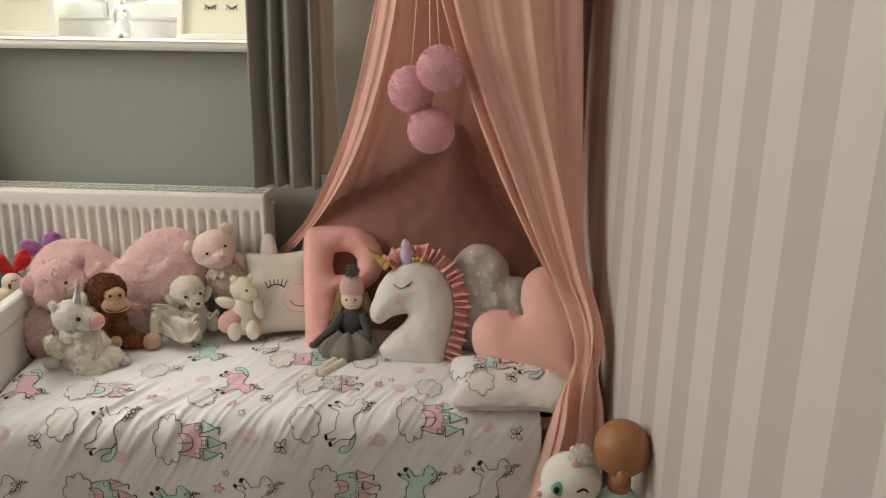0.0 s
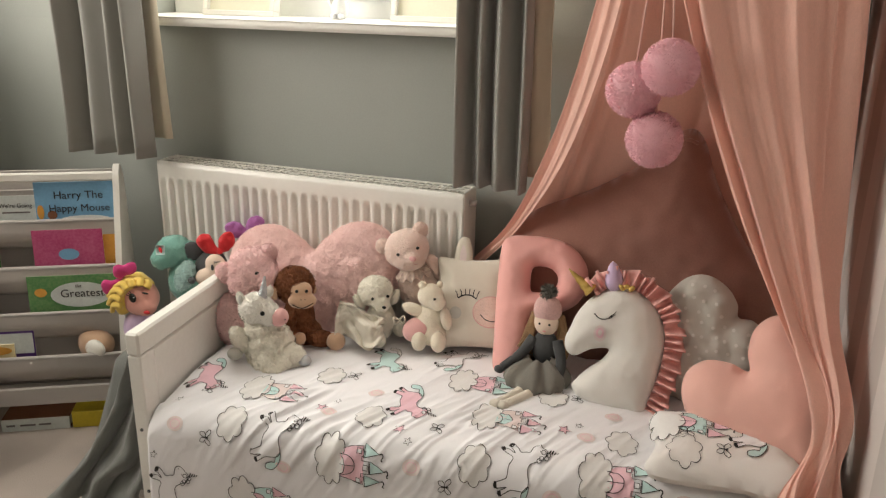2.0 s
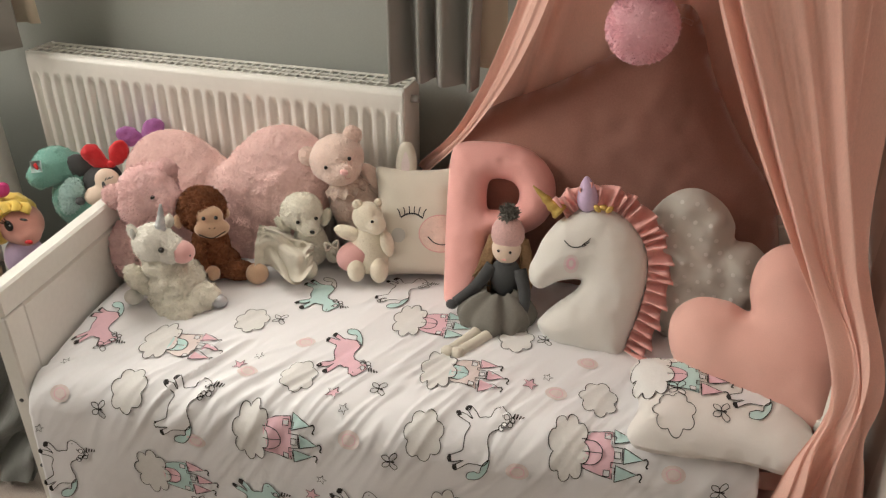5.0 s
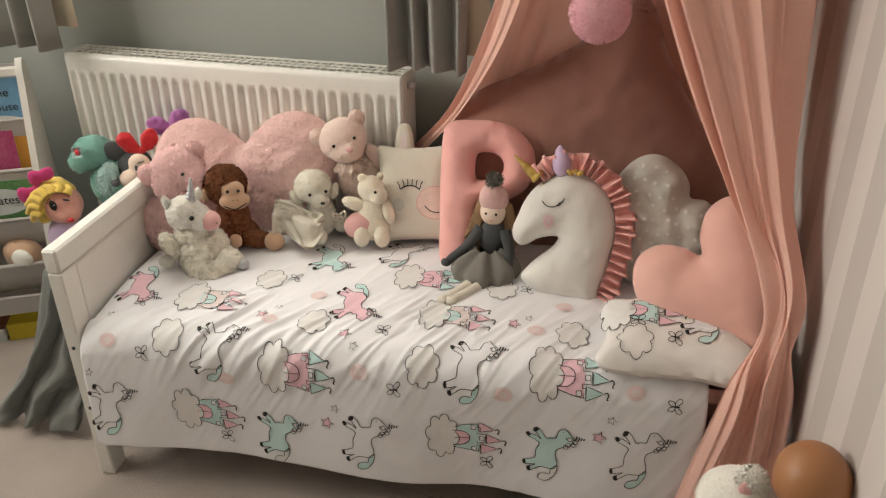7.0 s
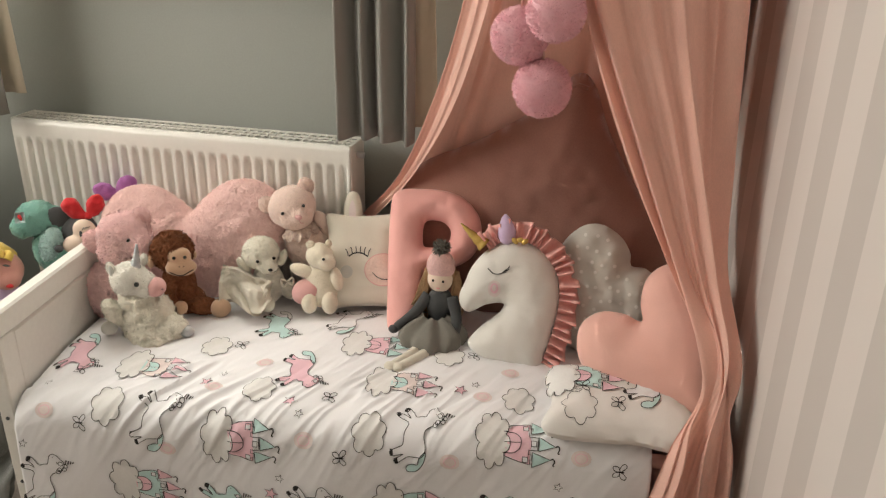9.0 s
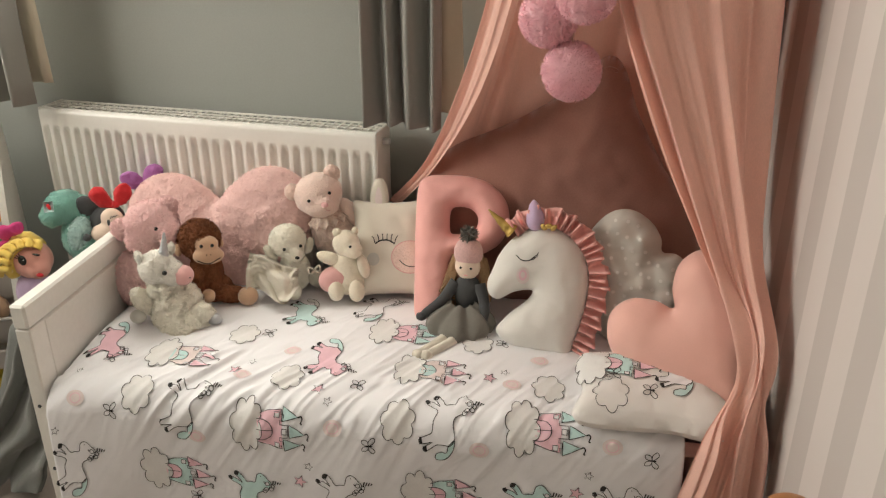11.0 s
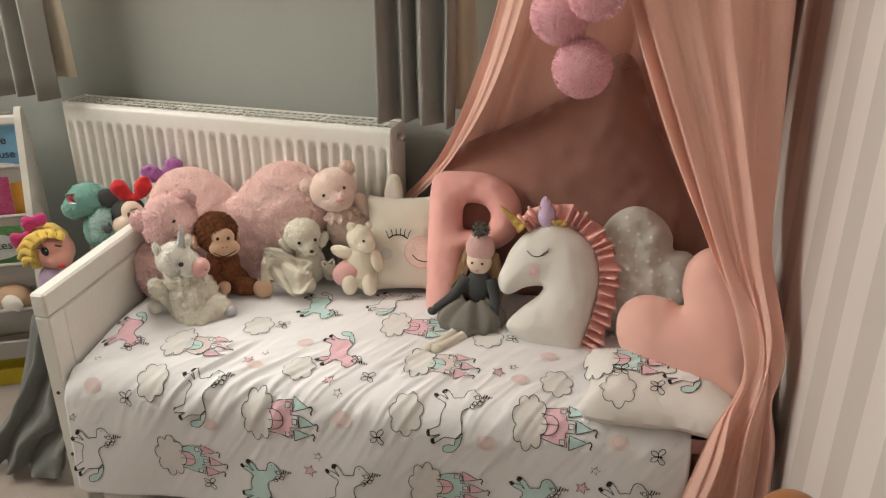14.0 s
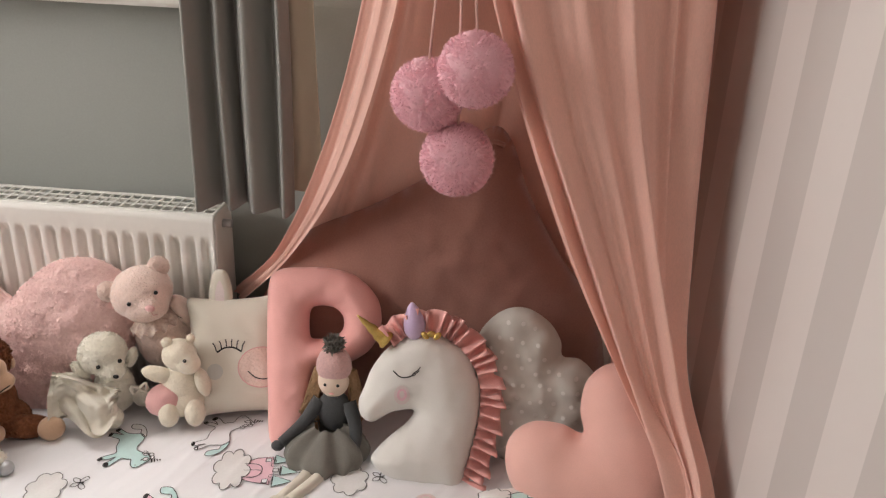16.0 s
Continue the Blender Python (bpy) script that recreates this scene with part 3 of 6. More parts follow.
b.box((RX0, RY + 0.092, RZ1 - 0.002), (RX1, RY + 0.102, RZ1 + 0.003), 0, 0.002)
for i in range(45):
    x = RX0 + 0.012 + i * (1.0 - 0.024) / 44
    b.box((x - 0.0028, RY + 0.020, RZ1 - 0.003), (x + 0.0028, RY + 0.092, RZ1 + 0.002), 0, 0.001)
for y in (0.045, 0.068):
    b.box((RX0, RY + y - 0.0025, RZ1 - 0.002), (RX1, RY + y + 0.0025, RZ1 + 0.0025), 0, 0.001)
b.thing("top_grille", [M_RAD], rad, smooth=False)
for x in (RX0, RX1):
    Build().box((x - 0.004, RY + 0.004, RZ0), (x + 0.004, RY + 0.104, RZ1 + 0.004), 0, 0.002).thing("side_panel", [M_RAD], rad, smooth=False)
Build().box((RX0 + 0.01, RY + 0.085, RZ0), (RX1 - 0.01, RY + 0.10, RZ1 - 0.01), 0, 0.002).thing("rear_panel", [M_RAD], rad, smooth=False)
for x in (RX0 + 0.2, RX1 - 0.2):
    Build().box((x - 0.02, RY + 0.10, RZ0 + 0.06), (x + 0.02, YW, RZ1 - 0.08), 0, 0.002).thing("bracket", [M_RAD], rad, smooth=False)
b = Build()
b.tube([(RX1 + 0.004, RY + 0.05, RZ1 - 0.03), (RX1 + 0.022, RY + 0.05, RZ1 - 0.03)], 0.009, seg=10)
b.thing("bleed_valve", [M_SILVERMET], rad)
for x in (RX0 - 0.02, RX1 + 0.02):
    b = Build()
    b.tube([(x, RY + 0.05, 0.0), (x, RY + 0.05, RZ0 + 0.03), (x * 0.98 - 0.032, RY + 0.05, RZ0 + 0.03)], 0.008, seg=8)
    b.thing("pipe", [M_RAD], rad)

# ---- the bed, set at a slight angle to the wall ----
BA, BL, BW = 7.0, 1.470, 0.62
BED = pose(-1.657, -0.778, 0, 0, 0, BA)
bed = empty("toddler_bed", BED, label="white painted wooden toddler bed with solid panel ends", category="bed")


def bed_box(name, pieces, mat=M_WHITE, bevel=0.006, label=""):
    b = Build()
    for lo, hi in pieces:
        b.box(lo, hi, 0, bevel)
    return b.thing(name, [mat], bed, label, smooth=False)


bed_box("footboard", [((0.003, 0.055, 0.17), (0.031, BW - 0.055, 0.549))])
bed_box("top_rail", [((0.0, 0.0, 0.551), (0.034, BW, 0.607))], bevel=0.005)
for y in (0.002, BW - 0.058):
    bed_box("post", [((0.0, y, 0.0), (0.034, y + 0.054, 0.550))], bevel=0.003)
bed_box("lower_rail", [((0.002, 0.06, 0.13), (0.032, BW - 0.06, 0.172))])
bed_box("headboard", [((BL - 0.028, 0.06, 0.17), (BL - 0.006, BW - 0.06, 0.455))])
bed_box("top_rail", [((BL - 0.036, 0.062, 0.455), (BL + 0.001, BW - 0.062, 0.493))], bevel=0.009)
for y in (0.002, BW - 0.058):
    bed_box("post", [((BL - 0.034, y, 0.0), (BL, y + 0.057, 0.592))], bevel=0.005)
for y in (0.012, BW - 0.034):
    bed_box("side_rail", [((0.036, y, 0.20), (BL - 0.036, y + 0.022, 0.30))])
bed_box("slatted_base", [((0.04, 0.036, 0.255), (BL - 0.04, BW - 0.036, 0.28))])
for z in (0.365, 0.20):
    b = Build()
    b.tube([(0.017, -0.0005, z), (0.017, 0.004, z)], 0.004, seg=10)
    b.thing("bolt", [M_GREYWOOL], bed, "small dark bolt hole")
b = Build()
b.box((0.045, 0.03, 0.281), (BL - 0.045, BW - 0.03, 0.385), 0, 0.02)
mat_ob = b.thing("mattress", [M_MATT], None, "grey white mattress lying on the bed base", "mattress", at=BED)
b = Build()
b.box((BL - 0.32, 0.008, 0.27), (BL - 0.05, BW - 0.02, 0.398), 0, 0.02)
b.thing("fitted_sheet", [M_SHEET], None, "pink fitted sheet over the head of the mattress", "sheet", at=BED)

DZ, DR, DB = 0.425, 0.065, -0.012
ARC = DR * math.pi / 2


def duvet_point(u, p, lift=0.0):
    """A place on the duvet: u along the bed, p from the front crest (below 0: on top; above: down the front)."""
    # shape
    if p <= 0:
        a, z, n = DB + DR - p, DZ, (0.0, 0.0, 1.0)
    elif p < ARC:
        t = p / DR
        a, z, n = DB + DR - DR * math.sin(t), DZ - DR + DR * math.cos(t), (0.0, -math.sin(t), math.cos(t))
    else:
        a, z, n = DB, DZ - DR - (p - ARC), (0.0, -1.0, 0.0)
    # folds run slantwise over the crest, the cloth swells a little on top
    q = u * 0.94 + p * 0.62
    s = u * 0.35 - p
    edge = math.exp(-((p + 0.01) / 0.12) ** 2) * (0.45 + 0.75 * math.exp(-((u - 0.72) / 0.38) ** 2))
    w = 0.006 * edge * noise.noise(Vector((q * 17, s * 2.2, 4.1)))
    w += 0.006 * noise.noise(Vector((q * 8 + 9, s * 2.5, 1.7)))
    fold = noise.noise(Vector((q * 20 + 3, s * 3.2, 7.7)))
    w += 0.017 * max(0.0, 0.22 - abs(fold)) / 0.22 * (0.12 + edge) * max(0.0, 0.35 + noise.noise(Vector((u * 4, p * 4, 9.3))))
    fold = noise.noise(Vector((q * 38 + 8, s * 6, 2.7)))
    w += 0.0045 * max(0.0, 0.25 - abs(fold)) / 0.25 * (0.10 + 0.9 * edge)
    w += 0.010 * noise.noise(Vector((u * 3.2, p * 3.2, 2.5)))
    if p > ARC:
        d = min(1.0, (p - ARC) / 0.2)
        w += d * (0.012 * math.sin(u * 11 + 0.8) + 0.010 * noise.noise(Vector((u * 6, 0.2, 5.5)))) + 0.004 * d
    if p < 0:
        w += 0.012 * math.sin(min(1.0, -p / 0.5) * math.pi)
    w += lift
    if u < 0.10:
        z -= 0.05 * (1 - u / 0.10) ** 2 * (1 if p <= 0 else 0.7)
    return (u, a + n[1] * w, z + n[2] * w)


def duvet_hem(u):
    """How far down the front the duvet hangs."""
    return 0.333 + 0.016 * min(1, max(0, (u - 0.10) / 0.5)) + 0.008 * math.sin(u * 8) - 0.05 * max(0, 1 - u / 0.06)


us = np.linspace(0.040, 1.352, 300)
vs = np.linspace(0, 1, 200)
pts = np.zeros((len(us), len(vs), 3))
for i, u in enumerate(us):
    hem = duvet_hem(u)
    for j, s in enumerate(vs):
        pts[i, j] = duvet_point(u, -0.53 + s * (0.53 + hem))
duvet = empty("duvet", BED, label="white cotton duvet printed with unicorns, castles, clouds and stars", category="duvet")
cover = Build().grid(pts).thing("cover", [M_DUVET], duvet)
sol = cover.modifiers.new("thickness", "SOLIDIFY")
sol.thickness, sol.offset = 0.012, 1.0

# ---- canopy ----
RC, RR, RZ = (-0.45, -0.205), 0.235, 1.60
canopy = empty("bed_canopy", pose(0, 0, 0), label="peach muslin bed canopy gathered on a ring and draped open", category="canopy")
b = Build()
ang = np.linspace(0, 2 * math.pi, 60)
b.tube([(RC[0] + RR * math.cos(a), RC[1] + RR * math.sin(a), RZ) for a in ang], 0.006, seg=8, cap=False)
b.thing("ring", [M_CANOPY], canopy)


def drape(name, columns, folds, amp, seed, n=160, m=90, calm=(), lean=1.0, label=""):
    """Cloth through columns of points from top to foot, one beside the next, with pleats that run down it; calm: (where, how wide) along the fall at which the pleats are drawn flat."""
    C = np.asarray(columns, float)
    down = np.array([smooth_path(c, m) for c in C])
    net = np.stack([smooth_path(down[:, j], n) for j in range(m)], 1)
    du, dv = np.gradient(net, axis=0), np.gradient(net, axis=1)
    nr = np.cross(du, dv)
    nr /= np.linalg.norm(nr, axis=2)[:, :, None] + 1e-9
    r = random.Random(seed)
    marks = [r.random() ** lean for _ in range(folds)]
    tight = [r.uniform(0.22, 0.8) / folds for _ in marks]
    high = [r.uniform(0.4, 1.5) for _ in marks]
    slip = [r.uniform(-0.05, 0.05) for _ in marks]
    for i in range(n):
        q = i / (n - 1)
        for j in range(m):
            t = j / (m - 1)
            f = 0.0
            for a, w, h, sl in zip(marks, tight, high, slip):
                d = (q - a - sl * (t - 0.5)) / w
                if abs(d) < 3:
                    f += h * math.exp(-d * d) * (0.75 + 0.5 * noise.noise(Vector((a * 31, t * 2.3, seed))))
            f += 0.7 * noise.noise(Vector((q * 7 + seed, t * 1.8, 3.0))) + 0.16 * noise.noise(Vector((q * 34 + seed, t * 6, 6.0)))
            for a, w in calm:
                f *= 1 - 0.7 * math.exp(-((t - a) / w) ** 2)
            net[i, j] += nr[i, j] * amp * (f - 0.7) * min(1.0, 0.25 + q / 0.2)
    return Build().grid(net).thing(name, [M_CANOPY], canopy, label)


def rim(deg, r=RR, z=RZ):
    return (RC[0] + r * math.cos(radians(deg)), RC[1] + r * math.sin(radians(deg)), z)


# upper cone to the ceiling hook
drape("upper_cone", [[(RC[0] + k * math.cos(a) * RR, RC[1] + k * math.sin(a) * RR, ZC - 0.02 - h * (ZC - 0.02 - RZ)) for k, h in ((0.08, 0.0), (0.45, 0.45), (1.0, 1.0))]
                     for a in np.linspace(0, 2 * math.pi, 17)], 26, 0.006, 2, m=30)
# the opening's far edge, swept aside to the wall beside the radiator
drape("left_drape", [[(-0.672, -0.335, 1.60), (-0.705, -0.315, 1.307), (-0.800, -0.240, 1.0), (-0.930, -0.145, 0.775), (-1.075, -0.055, 0.605)],
                     [(-0.705, -0.300, 1.60), (-0.745, -0.275, 1.307), (-0.838, -0.205, 1.0), (-0.952, -0.122, 0.773), (-1.088, -0.040, 0.613)],
                     [(-0.700, -0.290, 1.60), (-0.766, -0.250, 1.307), (-0.856, -0.180, 1.0), (-0.964, -0.106, 0.772), (-1.095, -0.025, 0.620)],
                     [(-0.690, -0.250, 1.60), (-0.755, -0.210, 1.307), (-0.850, -0.145, 1.0), (-0.960, -0.070, 0.770), (-1.095, 0.000, 0.600)]], 9, 0.008, 1, n=90, m=60)
drape("back_drape", [[rim(205), (-0.76, -0.17, 1.25), (-0.88, -0.09, 0.9), (-1.06, -0.01, 0.56)],
                     [rim(165), (-0.72, -0.10, 1.25), (-0.80, -0.04, 0.9), (-0.93, 0.01, 0.42)],
                     [rim(120), (-0.58, -0.02, 1.25), (-0.62, 0.00, 0.9), (-0.70, 0.012, 0.35)],
                     [rim(80), (-0.42, 0.0, 1.25), (-0.43, 0.006, 0.9), (-0.45, 0.012, 0.30)],
                     [rim(48), (-0.28, -0.02, 1.25), (-0.27, -0.01, 0.9), (-0.27, 0.0, 0.26)],
                     [rim(20), (-0.225, -0.09, 1.25), (-0.222, -0.08, 0.9), (-0.222, -0.07, 0.20)]], 24, 0.009, 5)
# the near panel, hooked over the bed head's corner post and falling to the carpet
drape("front_drape", [[(-0.275, -0.130, 1.60), (-0.276, -0.140, 1.25), (-0.276, -0.180, 0.95), (-0.262, -0.280, 0.74), (-0.228, -0.50, 0.600), (-0.228, -0.600, 0.45), (-0.228, -0.612, 0.25), (-0.230, -0.612, 0.012)],
                      [(-0.242, -0.190, 1.60), (-0.246, -0.205, 1.25), (-0.250, -0.255, 0.95), (-0.240, -0.360, 0.725), (-0.203, -0.560, 0.604), (-0.197, -0.630, 0.45), (-0.200, -0.635, 0.25), (-0.205, -0.640, 0.012)],
                      [(-0.290, -0.340, 1.60), (-0.282, -0.355, 1.25), (-0.270, -0.385, 0.95), (-0.244, -0.455, 0.745), (-0.197, -0.612, 0.610), (-0.190, -0.640, 0.45), (-0.192, -0.650, 0.25), (-0.200, -0.655, 0.012)],
                      [(-0.390, -0.385, 1.60), (-0.355, -0.395, 1.25), (-0.300, -0.425, 0.97), (-0.250, -0.500, 0.755), (-0.212, -0.622, 0.622), (-0.232, -0.655, 0.45), (-0.235, -0.665, 0.25), (-0.245, -0.670, 0.012)],
                      [(-0.500, -0.400, 1.60), (-0.435, -0.405, 1.25), (-0.350, -0.430, 0.98), (-0.280, -0.500, 0.765), (-0.226, -0.612, 0.632), (-0.250, -0.640, 0.45), (-0.272, -0.665, 0.25), (-0.295, -0.680, 0.012)],
                      [(-0.600, -0.375, 1.60), (-0.505, -0.390, 1.25), (-0.400, -0.425, 0.98), (-0.315, -0.488, 0.780), (-0.238, -0.592, 0.630), (-0.268, -0.650, 0.45), (-0.305, -0.670, 0.25), (-0.345, -0.690, 0.012)],
                      [(-0.660, -0.345, 1.60), (-0.552, -0.370, 1.25), (-0.445, -0.411, 0.977), (-0.348, -0.472, 0.786), (-0.250, -0.560, 0.620), (-0.290, -0.655, 0.45), (-0.335, -0.680, 0.25), (-0.385, -0.700, 0.012)]],
      20, 0.017, 4, n=320, m=130, calm=((0.64, 0.05),), lean=0.75)

# pompoms
poms = ((-0.654, -0.352, 1.149, 0.060), (-0.580, -0.415, 1.203, 0.058), (-0.604, -0.358, 1.051, 0.061))
for x, y, z, r in poms:
    pm = empty("pompom", pose(x, y, z), label="fluffy pink yarn pompom hanging on a cord from the canopy", category="pompom", group="pompoms in the canopy")
    b = Build()
    b.ball((0, 0, 0), r * 0.90, 0, lumps=0.007, freq=45, seg=26)
    n = RNG.normal(size=(4200, 3))
    n /= np.linalg.norm(n, axis=1)[:, None]
    b.tufts(n * r * 0.87, n, r * 0.17, 0, 0.25, 0.13)
    b.thing("yarn_ball", [M_POM], pm)
    top = np.array((-0.615 + (x + 0.60) * 0.22, -0.352, RZ)) - (x, y, z)
    b = Build()
    b.tube([(0, 0, r * 0.7), tuple(top * 0.5), tuple(top)], 0.0022, seg=6)
    b.thing("cord", [M_STRING], pm)

# ---- cushions ----
# big velvet cushion behind everything
pf = Puff([[(-0.37, 0.0), (-0.39, 0.16), (-0.37, 0.30), (-0.30, 0.385), (-0.16, 0.455), (-0.04, 0.53), (0.03, 0.60), (0.075, 0.63), (0.11, 0.60), (0.15, 0.50), (0.22, 0.38), (0.30, 0.27), (0.34, 0.12), (0.33, 0.0), (0, -0.03)]], 0.085, 0.18, 0.018, 0.007, 3.2, 100)
b = Build()
cu = stand(-0.625, -0.085, 0.40, 3, 0, 0)
pf.onto(b, 0, cu)
big = b.thing("velvet_cushion", [M_VELVET], None, "large dusty rose velvet cushion with a tied corner", "cushion", weld=True)
b = Build()
b.tube(smooth_path([tuple(cu @ Vector(v)) for v in ((0.060, 0.600, 0.030), (0.075, 0.606, 0.036), (0.094, 0.600, 0.030))], 10), 0.005, 0, 8)
b.thing("corner_knot", [M_VELVET], big)

# stuffed letter
pf = Puff([[(0.004, 0.0), (-0.002, 0.10), (-0.004, 0.22), (0.0, 0.335), (0.022, 0.365), (0.075, 0.37), (0.14, 0.366), (0.195, 0.345), (0.232, 0.30), (0.238, 0.245), (0.215, 0.195), (0.165, 0.165), (0.115, 0.158), (0.098, 0.145), (0.094, 0.08), (0.09, 0.005), (0.045, -0.01)],
           [(0.088, 0.225), (0.088, 0.275), (0.105, 0.288), (0.14, 0.283), (0.158, 0.262), (0.155, 0.235), (0.135, 0.222), (0.105, 0.218)]], 0.043, 0.046, 0.008, 0.0034, 9.0, 120)
b = Build()
pf.onto(b, 0, stand(-0.950, -0.300, 0.430, 25, 6, 2) @ Matrix.Scale(0.93, 4))
b.thing("letter_cushion", [M_P], None, "coral velour cushion shaped as a big letter leaning back", "cushion", weld=True)

# unicorn head cushion
UN = stand(-0.735, -0.375, 0.425, 22, 4, 0)
uni_loop = [(0.0, 0.035), (0.03, 0.006), (0.085, -0.004), (0.165, -0.012), (0.178, 0.03), (0.192, 0.09), (0.200, 0.155), (0.192, 0.205), (0.165, 0.25), (0.12, 0.276), (0.07, 0.276), (0.025, 0.25), (-0.004, 0.212), (-0.018, 0.175), (-0.028, 0.145), (-0.022, 0.118), (0.0, 0.108), (0.035, 0.128), (0.074, 0.134), (0.065, 0.112), (0.035, 0.085), (0.01, 0.058)]
pf = Puff([uni_loop], 0.042, 0.06, 0.008, 0.003, 11.0, 110)
uni = empty("unicorn_cushion", UN, label="ivory fleece unicorn head cushion with a coral ruffle mane", category="cushion")
b = Build()
pf.onto(b, 0)
b.thing("head", [M_UNI], uni, weld=True)
b = Build()
pf.line(b, [(0.036, 0.212), (0.05, 0.202), (0.066, 0.203), (0.076, 0.212)], 0.0022, 0)
for x, y, dx, dy in ((0.066, 0.204, 0.012, 0.004), (0.072, 0.208, 0.012, 0.007), (0.076, 0.212, 0.009, 0.010)):
    pf.line(b, [(x, y), (x + dx * 0.6, y + dy * 0.4), (x + dx, y + dy)], 0.0018, 0, n=6)
b.thing("eye_stitching", [M_INK], uni)
b = Build()
pf.patch(b, ring((0.054, 0.168), 0.0145, 0.019), 0)
pf.patch(b, ring((0.054, 0.169), 0.009, 0.012), 1, 0.002)
pf.patch(b, ring((0.054, 0.170), 0.0045, 0.007), 0, 0.003)
b.thing("cheek", [M_PRPALE, M_PRPINK], uni)
b = Build()
hp = smooth_path([(0.022, 0.262, 0.015), (-0.005, 0.283, 0.02), (-0.035, 0.308, 0.022)], 18)
b.tube(hp, np.linspace(0.017, 0.0015, 18) * (1 + 0.10 * np.sin(np.arange(18) * 1.5)), 0, 12)
b.thing("horn", [M_GOLD], uni)
b = Build()
ep = smooth_path([(0.072, 0.272, 0.01), (0.070, 0.298, 0.02), (0.066, 0.322, 0.022), (0.064, 0.336, 0.02)], 16)
b.tube(ep, [0.012, 0.016, 0.019, 0.0205, 0.021, 0.0205, 0.0195, 0.018, 0.016, 0.014, 0.0125, 0.011, 0.009, 0.007, 0.005, 0.002], 0, 12)
b.thing("ear", [M_LILAC], uni, "lilac satin ear")
b = Build()
for k in (-1, 0, 1):
    b.ball((0.102 + 0.011 * k, 0.281 - 0.003 * abs(k), 0.034), (0.009, 0.006, 0.005), 0, turn=(0, 0, 40 * k), seg=10)
b.thing("bow", [M_GOLD], uni)
# ruffle mane
spine = smooth_path([(0.025, 0.262), (0.06, 0.290), (0.115, 0.292), (0.165, 0.265), (0.202, 0.215), (0.212, 0.155), (0.205, 0.09), (0.190, 0.03), (0.178, -0.012)], 220)
tan = np.gradient(spine, axis=0)
tan /= np.linalg.norm(tan, axis=1)[:, None]
out = np.stack([-tan[:, 1], tan[:, 0]], 1)
pts = np.zeros((220, 5, 3))
for i in range(220):
    ph = i * 0.74 + 3.2 * noise.noise(Vector((i * 0.06, 1, 2)))
    for j in range(5):
        s = j / 4
        o = -0.014 + 0.042 * s + 0.005 * s * math.sin(ph * 0.5 + 0.8)
        pts[i, j] = (*(spine[i] + out[i] * o + tan[i] * 0.007 * s * math.sin(ph + 1)), 0.014 + (0.007 + 0.016 * s) * math.sin(ph))
rf = Build().grid(pts).thing("mane_ruffle", [M_RUFF], uni, "coral gathered ruffle")
rf.modifiers.new("thickness", "SOLIDIFY").thickness = 0.002


def heart(w, h, dip=0.72):
    """A heart's outline, w across, h tall, its tip at the origin."""
    right = [(0.0, 0.0), (0.20, 0.16), (0.38, 0.36), (0.49, 0.60), (0.48, 0.82), (0.36, 0.97), (0.20, 0.98), (0.07, 0.88)]
    pts = [(x * w, y * h) for x, y in right] + [(0, dip * h)] + [(-x * w, y * h) for x, y in right[:0:-1]]
    return pts


HT = stand(-0.198, -0.506, 0.436, 24, -12, 47) @ Matrix.Scale(1.05, 4)
pf = Puff([heart(0.305, 0.305, 0.77)], 0.060, 0.085, 0.01, 0.0018, 5.5, 100)
b = Build()
pf.onto(b, 0, HT)
b.thing("heart_cushion", [M_HEART], None, "plain peach heart cushion resting on the pillow", "cushion", weld=True)

pf = Puff([[(0.0, 0.0), (-0.045, 0.022), (-0.062, 0.07), (-0.052, 0.112), (-0.066, 0.16), (-0.056, 0.215), (-0.025, 0.256), (0.014, 0.268), (0.055, 0.252), (0.080, 0.224), (0.088, 0.198), (0.118, 0.198), (0.150, 0.172), (0.162, 0.12), (0.155, 0.06), (0.125, 0.01), (0.06, -0.012)]], 0.05, 0.075, 0.008, 0.0075, 8.0, 100)
CL = stand(-0.510, -0.27, 0.43, 14, -6, -4) @ Matrix.Scale(1.12, 4)
cl = empty("cloud_cushion", CL, label="pale grey cloud cushion with white dots", category="cushion")
b = Build()
pf.onto(b, 0)
b.thing("body", [M_CLOUD], cl, weld=True)
b = Build()
for k in range(110):
    c = (-0.055 + 0.0225 * (k % 10) + 0.011 * (k // 10 % 2) + random.uniform(-0.004, 0.004), 0.010 + 0.0235 * (k // 10) + random.uniform(-0.004, 0.004))
    if far_from([c], pf.loops)[0] > 0.012:
        pf.patch(b, ring(c, 0.0036, n=8), 0, 0.0012, 0.004, 10)
b.thing("dots", [M_DOT], cl, "white dot print", kind="stuff")

# pillow at the head of the bed
PIL = BED @ pose(1.342, 0.136, 0.462, 6, 1.5, -3)
pf = Puff([[(-0.19, -0.15), (-0.184, -0.06), (-0.192, 0.040), (-0.02, 0.075), (0.085, 0.10), (0.090, 0.0), (0.095, -0.145), (-0.02, -0.146)]], 0.040, 0.085, 0.012, 0.003, 4.0, 90)
pil = empty("pillow", PIL, label="flat white pillow in a case with cloud and butterfly print", category="pillow")
b = Build()
pf.onto(b, 0)
b.thing("pillowcase", [M_COTP], pil, weld=True)
PILLOW = pf

